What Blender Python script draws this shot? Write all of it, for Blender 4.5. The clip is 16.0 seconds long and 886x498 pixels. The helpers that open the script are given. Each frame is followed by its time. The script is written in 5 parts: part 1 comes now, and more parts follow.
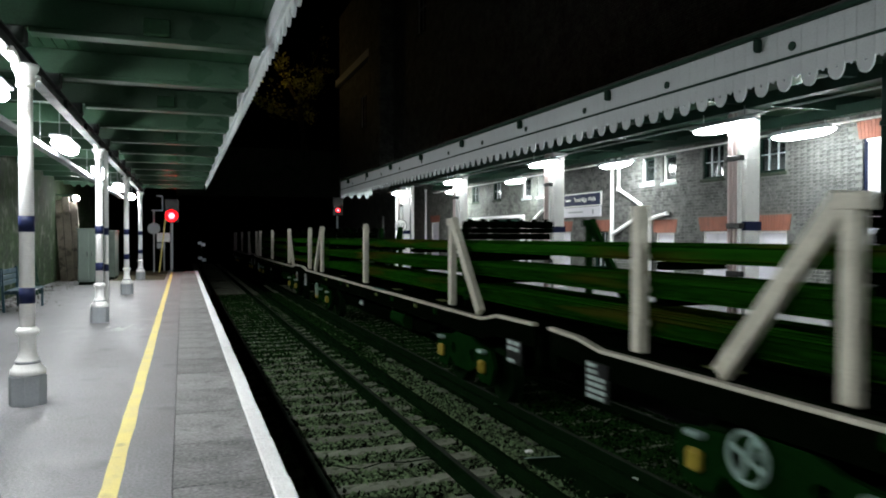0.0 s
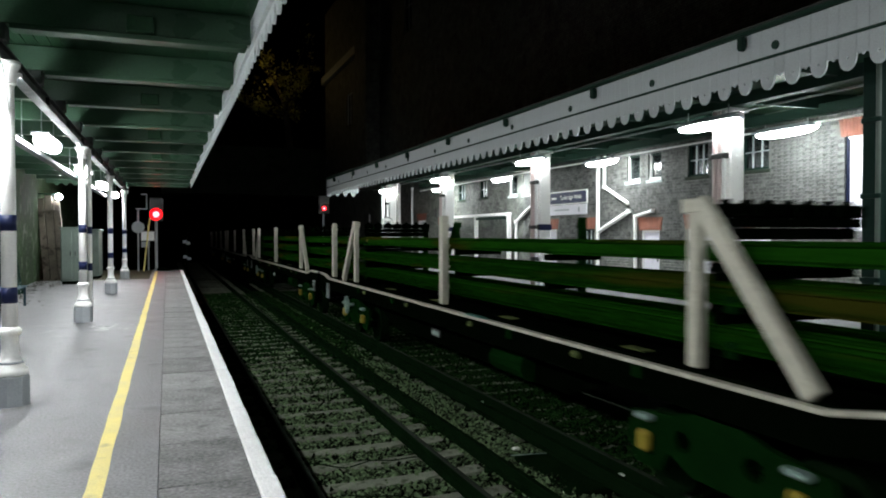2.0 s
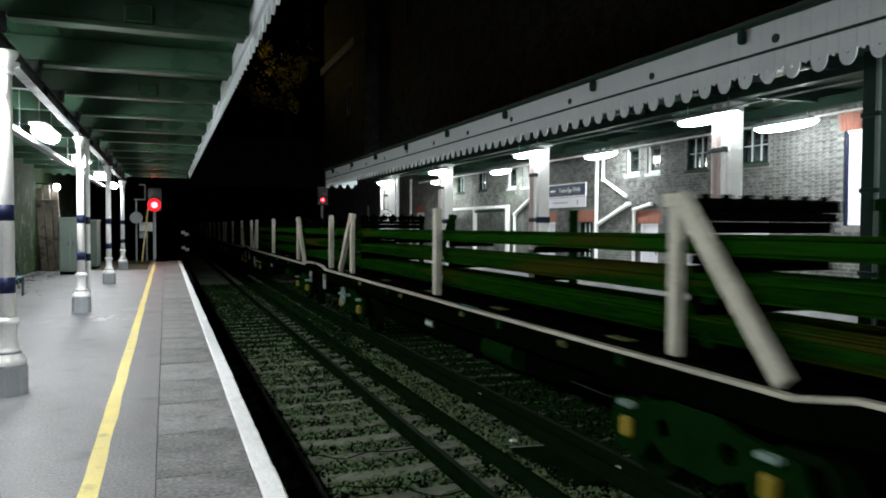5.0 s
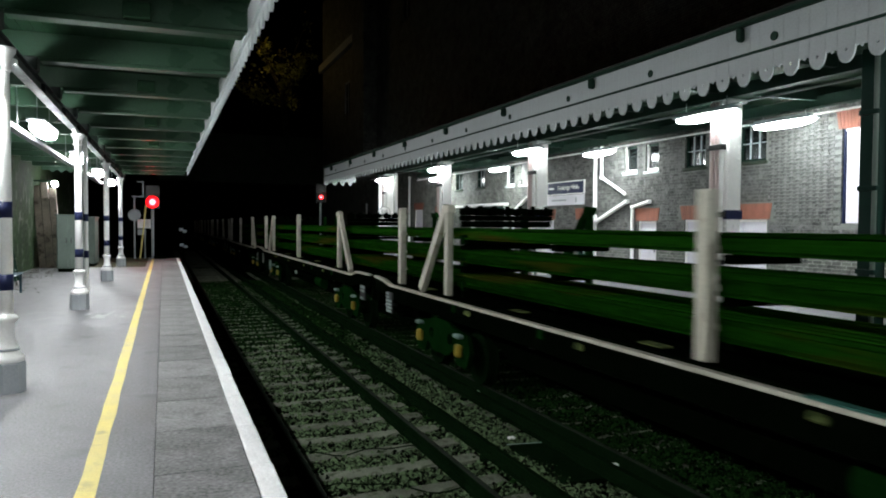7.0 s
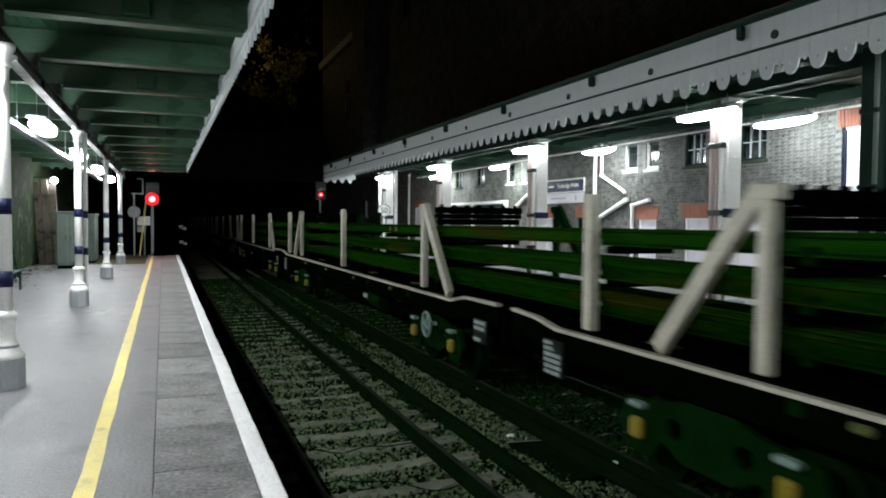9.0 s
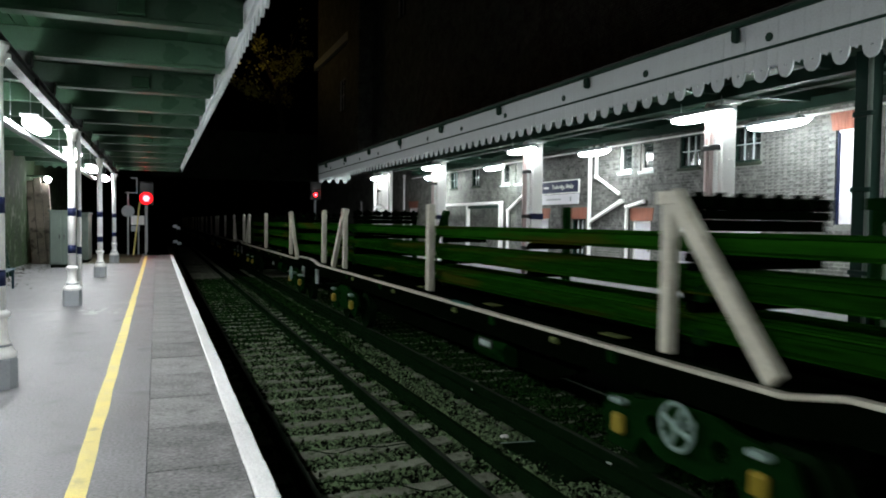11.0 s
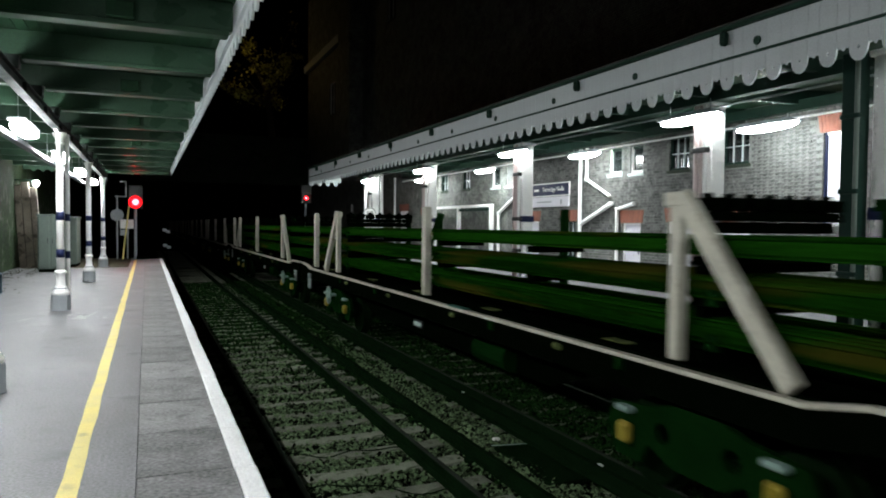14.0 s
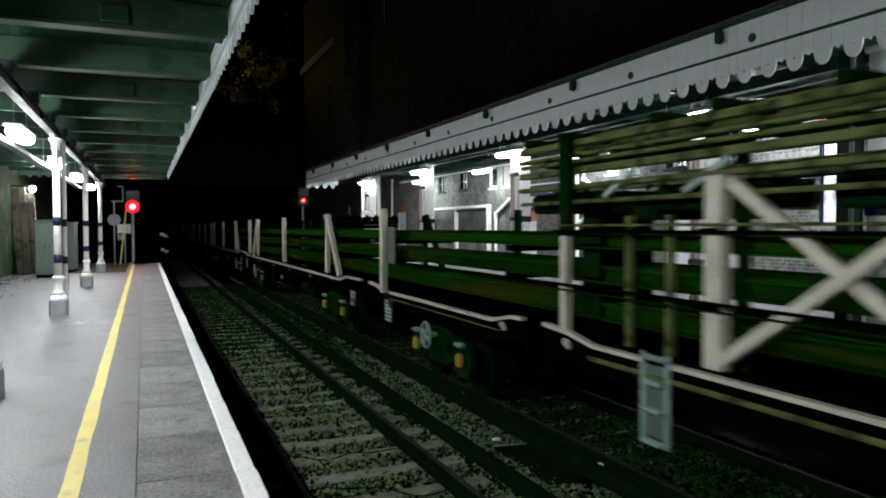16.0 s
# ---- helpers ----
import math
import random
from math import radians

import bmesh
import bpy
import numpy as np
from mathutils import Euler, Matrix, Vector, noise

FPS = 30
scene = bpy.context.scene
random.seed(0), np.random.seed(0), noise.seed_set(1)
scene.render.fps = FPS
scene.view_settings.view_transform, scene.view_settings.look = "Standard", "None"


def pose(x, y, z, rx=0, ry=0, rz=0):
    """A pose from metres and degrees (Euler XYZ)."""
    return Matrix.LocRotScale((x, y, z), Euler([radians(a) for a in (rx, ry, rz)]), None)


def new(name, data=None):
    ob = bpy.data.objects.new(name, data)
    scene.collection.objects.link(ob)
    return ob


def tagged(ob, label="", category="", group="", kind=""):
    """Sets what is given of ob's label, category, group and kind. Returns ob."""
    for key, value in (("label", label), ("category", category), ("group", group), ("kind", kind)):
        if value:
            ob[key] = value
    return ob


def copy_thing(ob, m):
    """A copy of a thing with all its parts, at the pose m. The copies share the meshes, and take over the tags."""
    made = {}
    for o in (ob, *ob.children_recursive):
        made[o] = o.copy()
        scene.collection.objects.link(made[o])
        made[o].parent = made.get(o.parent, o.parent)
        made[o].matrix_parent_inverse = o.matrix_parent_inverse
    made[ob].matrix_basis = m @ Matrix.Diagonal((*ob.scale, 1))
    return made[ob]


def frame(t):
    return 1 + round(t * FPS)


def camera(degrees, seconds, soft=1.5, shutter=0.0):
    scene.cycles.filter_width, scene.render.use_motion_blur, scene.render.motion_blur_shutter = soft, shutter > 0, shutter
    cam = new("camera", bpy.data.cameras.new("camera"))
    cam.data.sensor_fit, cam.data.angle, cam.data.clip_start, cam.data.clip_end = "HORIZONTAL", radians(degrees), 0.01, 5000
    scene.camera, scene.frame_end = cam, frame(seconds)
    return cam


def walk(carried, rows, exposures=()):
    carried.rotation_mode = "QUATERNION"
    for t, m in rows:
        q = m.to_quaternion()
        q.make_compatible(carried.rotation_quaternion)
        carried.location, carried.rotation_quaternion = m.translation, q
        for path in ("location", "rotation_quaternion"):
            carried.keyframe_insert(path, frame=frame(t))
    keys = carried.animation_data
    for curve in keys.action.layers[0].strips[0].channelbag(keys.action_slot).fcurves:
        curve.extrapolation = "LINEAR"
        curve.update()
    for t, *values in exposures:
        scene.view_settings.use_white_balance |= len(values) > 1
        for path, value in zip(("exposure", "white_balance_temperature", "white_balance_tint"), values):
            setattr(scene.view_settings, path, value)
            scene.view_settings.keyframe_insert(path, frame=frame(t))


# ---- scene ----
cam = camera(63.4, 16.0, soft=1.9, shutter=0.5)
walk(cam, [
    (0.0, pose(0, 0, 1.6, 89.02, -0.10, -19.97)),
    (0.5, pose(0, 0, 1.6, 88.91, -0.32, -20.18)),
    (1.0, pose(0, 0, 1.6, 88.89, -0.17, -20.43)),
    (1.5, pose(0, 0, 1.6, 88.85, 0.00, -20.86)),
    (2.0, pose(0, 0, 1.6, 88.86, 0.05, -21.04)),
    (2.5, pose(0, 0, 1.6, 88.78, -0.06, -21.05)),
    (3.0, pose(0, 0, 1.6, 88.69, -0.32, -21.04)),
    (3.5, pose(0, 0, 1.6, 88.57, -0.22, -21.05)),
    (4.0, pose(0, 0, 1.6, 88.44, -0.04, -21.11)),
    (6.5, pose(0, 0, 1.6, 88.07, -0.60, -21.23)),
    (7.0, pose(0, 0, 1.6, 88.03, -0.31, -21.28)),
    (7.5, pose(0, 0, 1.6, 87.98, -0.17, -21.31)),
    (8.0, pose(0, 0, 1.6, 87.92, -0.31, -21.32)),
    (8.5, pose(0, 0, 1.6, 87.87, -0.50, -21.31)),
    (9.0, pose(0, 0, 1.6, 87.85, -0.44, -21.30)),
    (11.5, pose(0, 0, 1.6, 87.94, -0.71, -21.85)),
    (12.0, pose(0, 0, 1.6, 88.04, -0.53, -22.09)),
    (12.5, pose(0, 0, 1.6, 88.07, -0.54, -22.25)),
    (13.0, pose(0, 0, 1.6, 88.09, -0.74, -22.37)),
    (13.5, pose(0, 0, 1.6, 88.11, -0.71, -22.43)),
    (14.0, pose(0, 0, 1.6, 88.14, -0.51, -22.44)),
    (14.5, pose(0, 0, 1.6, 88.13, -0.37, -22.47)),
    (15.0, pose(0, 0, 1.6, 88.07, -0.40, -22.44)),
    (15.5, pose(0, 0, 1.6, 88.09, -0.18, -22.48)),
    (16.0, pose(0, 0, 1.6, 88.22, 0.16, -22.63)),
])

# ---- light: a black night sky; the station's own lamps and one unseen street lamp ----
world = bpy.data.worlds.new("night")
scene.world = world
world.use_nodes = True
world.node_tree.nodes["Background"].inputs[0].default_value = (0.9, 0.62, 0.3, 1)
world.node_tree.nodes["Background"].inputs[1].default_value = 0.00005
scene.view_settings.exposure = 0.0
TUBE_FAR, TUBE_NEAR, RED = 106.0, 116.0, 85.0

# ---- plan, metres: y runs along the track, z = 0 is the platform ----
EDGE, COPING, YELLOW = 0.665, -0.07, -0.44
RAIL_Z = -0.915
NEAR_TRACK, FAR_TRACK = 2.12, 5.42
FAR_EDGE, FACADE = 6.86, 12.5
COLS = [0.81 + 6.95 * i for i in range(-1, 5)]
FAR_COLS = [10.23 + 6.95 * i for i in range(-2, 4)]
LAMPS = [7.95 + 5.3 * i for i in range(-2, 5)]
SPEED, SLOWING, PITCH, START = 6.474, 0.0087, 19.01, -1.715


# ---- mesh helpers ----
def part(name, bm, material, parent=None, label="", smooth=False):
    me = bpy.data.meshes.new(name)
    bmesh.ops.recalc_face_normals(bm, faces=bm.faces)
    bm.to_mesh(me)
    bm.free()
    for m in (material if isinstance(material, (list, tuple)) else [material]):
        me.materials.append(m)
    if smooth:
        for p in me.polygons:
            p.use_smooth = True
    ob = new(name, me)
    ob.parent = parent
    if label:
        tagged(ob, label)
    return ob


def piece(name, me, parent, m):
    ob = new(name, me)
    ob.parent = parent
    ob.matrix_basis = m
    return ob


def thing(name, label, category, group="", kind="", m=None):
    ob = new(name)
    if m is not None:
        ob.matrix_basis = m
    return tagged(ob, label, category, group, kind)


def box(bm, x0, x1, y0, y1, z0, z1, bevel=0.0, slot=0):
    r = bmesh.ops.create_cube(bm, size=1)
    bmesh.ops.transform(bm, verts=r["verts"], matrix=Matrix.LocRotScale(((x0 + x1) / 2, (y0 + y1) / 2, (z0 + z1) / 2), None, (abs(x1 - x0), abs(y1 - y0), abs(z1 - z0))))
    for f in {f for v in r["verts"] for f in v.link_faces}:
        f.material_index = slot
    if bevel:
        bmesh.ops.bevel(bm, geom=list({e for v in r["verts"] for e in v.link_edges}), offset=bevel, segments=1, affect="EDGES", profile=0.5)
    return bm


def bx(*a, **k):
    return box(bmesh.new(), *a, **k)


def rod(bm, p, q, r, r2=None, n=10, slot=0):
    p, q = Vector(p), Vector(q)
    made = bmesh.ops.create_cone(bm, cap_ends=True, segments=n, radius1=r, radius2=r if r2 is None else r2, depth=(q - p).length)
    bmesh.ops.transform(bm, verts=made["verts"], matrix=Matrix.Translation((p + q) / 2) @ (q - p).to_track_quat("Z", "Y").to_matrix().to_4x4())
    for f in {f for v in made["verts"] for f in v.link_faces}:
        f.material_index = slot
    return bm


def bar(bm, p, q, w, h, up=(1, 0, 0)):
    """A square-edged bar from p to q, w wide along up and h across."""
    p, q, up = Vector(p), Vector(q), Vector(up)
    d = (q - p).normalized()
    side = d.cross(up).normalized() * h / 2
    u = up * w / 2
    vs = [bm.verts.new(c + s) for c in (p, q) for s in (side + u, side - u, -side - u, -side + u)]
    for i in range(4):
        bm.faces.new((vs[i], vs[(i + 1) % 4], vs[4 + (i + 1) % 4], vs[4 + i]))
    bm.faces.new(vs[:4]), bm.faces.new(vs[4:])
    return bm


def lathe(bm, profile, n=20, at=(0, 0, 0)):
    rings = []
    for r, z in profile:
        rings.append([bm.verts.new((at[0] + r * math.cos(a * math.tau / n), at[1] + r * math.sin(a * math.tau / n), at[2] + z)) for a in range(n)])
    for a, b in zip(rings, rings[1:]):
        for i in range(n):
            bm.faces.new((a[i], a[(i + 1) % n], b[(i + 1) % n], b[i]))
    bm.faces.new(rings[0]), bm.faces.new(rings[-1])
    return bm


def extrude_y(bm, outline, y0, y1):
    """An outline of (x, z) points drawn out along y."""
    a = [bm.verts.new((x, y0, z)) for x, z in outline]
    b = [bm.verts.new((x, y1, z)) for x, z in outline]
    n = len(outline)
    for i in range(n):
        bm.faces.new((a[i], a[(i + 1) % n], b[(i + 1) % n], b[i]))
    bm.faces.new(a), bm.faces.new(b)
    return bm


def plate_with_holes(bm, outline, holes, depth):
    """A plate in the y-z plane with pierced holes, depth thick along x."""
    edges = []
    for loop in (outline, *holes):
        vs = [bm.verts.new((0, y, z)) for y, z in loop]
        edges += [bm.edges.new((vs[i], vs[(i + 1) % len(vs)])) for i in range(len(vs))]
    faces = [g for g in bmesh.ops.triangle_fill(bm, edges=edges, use_beauty=True)["geom"] if isinstance(g, bmesh.types.BMFace)]
    r = bmesh.ops.extrude_face_region(bm, geom=faces)
    bmesh.ops.translate(bm, verts=[v for v in r["geom"] if isinstance(v, bmesh.types.BMVert)], vec=(depth, 0, 0))
    return bm


def wall_grid(bm, x0, x1, y0, y1, z0, z1, holes):
    """A wall between x0 and x1 with holes (ya, yb, za, zb) right through it."""
    ys = sorted({y0, y1, *[h[0] for h in holes], *[h[1] for h in holes]})
    zs = sorted({z0, z1, *[h[2] for h in holes], *[h[3] for h in holes]})
    for a, b in zip(ys, ys[1:]):
        start = None
        for c, d in zip(zs, zs[1:]):
            inside = any(h[0] <= (a + b) / 2 <= h[1] and h[2] <= (c + d) / 2 <= h[3] for h in holes)
            if not inside and start is None:
                start = c
            if start is not None and (inside or d == zs[-1]):
                box(bm, x0, x1, a, b, start, c if inside else d)
                start = None
    return bm


def writing(name, words, size, material, parent, m):
    cu = bpy.data.curves.new(name, "FONT")
    cu.body, cu.size, cu.extrude, cu.align_x, cu.align_y = words, size, 0.002, "CENTER", "CENTER"
    cu.materials.append(material)
    ob = new(name, cu)
    ob.parent, ob.matrix_basis = parent, m
    return ob


# ---- materials ----
def material(name, color, rough=0.6, metal=0.0, var=0.25, scale=3.0, grain=60.0, bump=0.15, stain=None, stain_at=0.55, each=0.0, island=0.0, spec=0.5, wet=0.0, stretch=1.0):
    """Two scales of noise on the base colour, a bump from the fine one, and stains of a second colour."""
    m = bpy.data.materials.new(name)
    m.use_nodes = True
    nt = m.node_tree
    b = nt.nodes["Principled BSDF"]
    tc = nt.nodes.new("ShaderNodeMapping")
    tc.inputs["Scale"].default_value = (1, stretch, 1)
    nt.links.new(nt.nodes.new("ShaderNodeTexCoord").outputs["Object"], tc.inputs["Vector"])
    big, fine = nt.nodes.new("ShaderNodeTexNoise"), nt.nodes.new("ShaderNodeTexNoise")
    big.inputs["Scale"].default_value, fine.inputs["Scale"].default_value = scale, grain
    big.inputs["Detail"].default_value, fine.inputs["Detail"].default_value = 5, 3
    for nd in (big, fine):
        nt.links.new(tc.outputs["Vector"], nd.inputs["Vector"])
    mix = nt.nodes.new("ShaderNodeMath")
    mix.operation = "ADD"
    nt.links.new(big.outputs["Fac"], mix.inputs[0])
    nt.links.new(fine.outputs["Fac"], mix.inputs[1])
    last = mix.outputs[0]
    if each or island:
        info = nt.nodes.new("ShaderNodeObjectInfo" if each else "ShaderNodeNewGeometry")
        mad = nt.nodes.new("ShaderNodeMath")
        mad.operation = "MULTIPLY_ADD"
        nt.links.new(info.outputs["Random" if each else "Random Per Island"], mad.inputs[0])
        mad.inputs[1].default_value = (each or island) * 2
        nt.links.new(last, mad.inputs[2])
        sub = nt.nodes.new("ShaderNodeMath")
        sub.operation = "SUBTRACT"
        nt.links.new(mad.outputs[0], sub.inputs[0])
        sub.inputs[1].default_value = each or island
        last = sub.outputs[0]
    ramp = nt.nodes.new("ShaderNodeMapRange")
    ramp.inputs["From Min"].default_value, ramp.inputs["From Max"].default_value = 0.6, 1.4
    ramp.inputs["To Min"].default_value, ramp.inputs["To Max"].default_value = 1 - var, 1 + var
    nt.links.new(last, ramp.inputs["Value"])
    tint = nt.nodes.new("ShaderNodeVectorMath")
    tint.operation = "SCALE"
    tint.inputs[0].default_value = color
    nt.links.new(ramp.outputs[0], tint.inputs["Scale"])
    out = tint.outputs[0]
    if stain:
        st = nt.nodes.new("ShaderNodeTexNoise")
        st.inputs["Scale"].default_value, st.inputs["Detail"].default_value = scale * 1.7, 8
        nt.links.new(tc.outputs["Vector"], st.inputs["Vector"])
        sr = nt.nodes.new("ShaderNodeMapRange")
        sr.inputs["From Min"].default_value, sr.inputs["From Max"].default_value = stain_at, stain_at + 0.12
        nt.links.new(st.outputs["Fac"], sr.inputs["Value"])
        mx = nt.nodes.new("ShaderNodeMix")
        mx.data_type = "RGBA"
        nt.links.new(sr.outputs[0], mx.inputs["Factor"])
        nt.links.new(out, mx.inputs[6])
        mx.inputs[7].default_value = (*stain, 1)
        out = mx.outputs[2]
    nt.links.new(out, b.inputs["Base Color"])
    rr = nt.nodes.new("ShaderNodeMapRange")
    rr.inputs["From Min"].default_value, rr.inputs["From Max"].default_value = 0.3, 0.7
    rr.inputs["To Min"].default_value, rr.inputs["To Max"].default_value = max(0.03, rough - 0.12 - wet), min(1, rough + 0.12)
    nt.links.new(big.outputs["Fac"], rr.inputs["Value"])
    nt.links.new(rr.outputs[0], b.inputs["Roughness"])
    b.inputs["Metallic"].default_value = metal
    b.inputs["Specular IOR Level"].default_value = spec
    if bump:
        bp = nt.nodes.new("ShaderNodeBump")
        bp.inputs["Strength"].default_value, bp.inputs["Distance"].default_value = bump, 0.01
        nt.links.new(fine.outputs["Fac"], bp.inputs["Height"])
        nt.links.new(bp.outputs[0], b.inputs["Normal"])
    return m


def glow(name, color, strength, base=0.8):
    m = bpy.data.materials.new(name)
    m.use_nodes = True
    b = m.node_tree.nodes["Principled BSDF"]
    b.inputs["Base Color"].default_value = (base, base, base, 1)
    b.inputs["Emission Color"].default_value, b.inputs["Emission Strength"].default_value = (*color, 1), strength
    return m


def brickwork(name, a, b_, mortar, axes, var=0.35):
    """Bricks 215 by 65 mm with 10 mm joints, on the plane of the two axes named."""
    m = bpy.data.materials.new(name)
    m.use_nodes = True
    nt = m.node_tree
    b = nt.nodes["Principled BSDF"]
    tc, sp, cb = nt.nodes.new("ShaderNodeTexCoord"), nt.nodes.new("ShaderNodeSeparateXYZ"), nt.nodes.new("ShaderNodeCombineXYZ")
    nt.links.new(tc.outputs["Object"], sp.inputs[0])
    nt.links.new(sp.outputs[axes[0]], cb.inputs[0])
    nt.links.new(sp.outputs[axes[1]], cb.inputs[1])
    br = nt.nodes.new("ShaderNodeTexBrick")
    br.inputs["Scale"].default_value = 1
    br.inputs["Brick Width"].default_value, br.inputs["Row Height"].default_value = 0.225, 0.075
    br.inputs["Mortar Size"].default_value, br.inputs["Mortar Smooth"].default_value = 0.007, 0.2
    br.inputs["Color1"].default_value, br.inputs["Color2"].default_value, br.inputs["Mortar"].default_value = (*a, 1), (*b_, 1), (*mortar, 1)
    nt.links.new(cb.outputs[0], br.inputs["Vector"])
    no, fi = nt.nodes.new("ShaderNodeTexNoise"), nt.nodes.new("ShaderNodeTexNoise")
    no.inputs["Scale"].default_value, no.inputs["Detail"].default_value = 2.2, 10
    fi.inputs["Scale"].default_value, fi.inputs["Detail"].default_value = 9, 4
    nt.links.new(tc.outputs["Object"], no.inputs["Vector"]), nt.links.new(tc.outputs["Object"], fi.inputs["Vector"])
    ad = nt.nodes.new("ShaderNodeMath")
    nt.links.new(no.outputs["Fac"], ad.inputs[0]), nt.links.new(fi.outputs["Fac"], ad.inputs[1])
    mr = nt.nodes.new("ShaderNodeMapRange")
    mr.inputs["From Min"].default_value, mr.inputs["From Max"].default_value = 0.65, 1.35
    mr.inputs["To Min"].default_value, mr.inputs["To Max"].default_value = 1 - var, 1 + var
    nt.links.new(ad.outputs[0], mr.inputs["Value"])
    sc = nt.nodes.new("ShaderNodeVectorMath")
    sc.operation = "SCALE"
    nt.links.new(br.outputs["Color"], sc.inputs[0]), nt.links.new(mr.outputs[0], sc.inputs["Scale"])
    nt.links.new(sc.outputs[0], b.inputs["Base Color"])
    b.inputs["Roughness"].default_value = 0.7
    bp = nt.nodes.new("ShaderNodeBump")
    bp.inputs["Strength"].default_value, bp.inputs["Distance"].default_value, bp.invert = 0.8, 0.012, True
    nt.links.new(br.outputs["Fac"], bp.inputs["Height"])
    b2 = nt.nodes.new("ShaderNodeBump")
    b2.inputs["Strength"].default_value, b2.inputs["Distance"].default_value = 0.5, 0.02
    nt.links.new(fi.outputs["Fac"], b2.inputs["Height"]), nt.links.new(bp.outputs[0], b2.inputs["Normal"])
    nt.links.new(b2.outputs[0], b.inputs["Normal"])
    return m


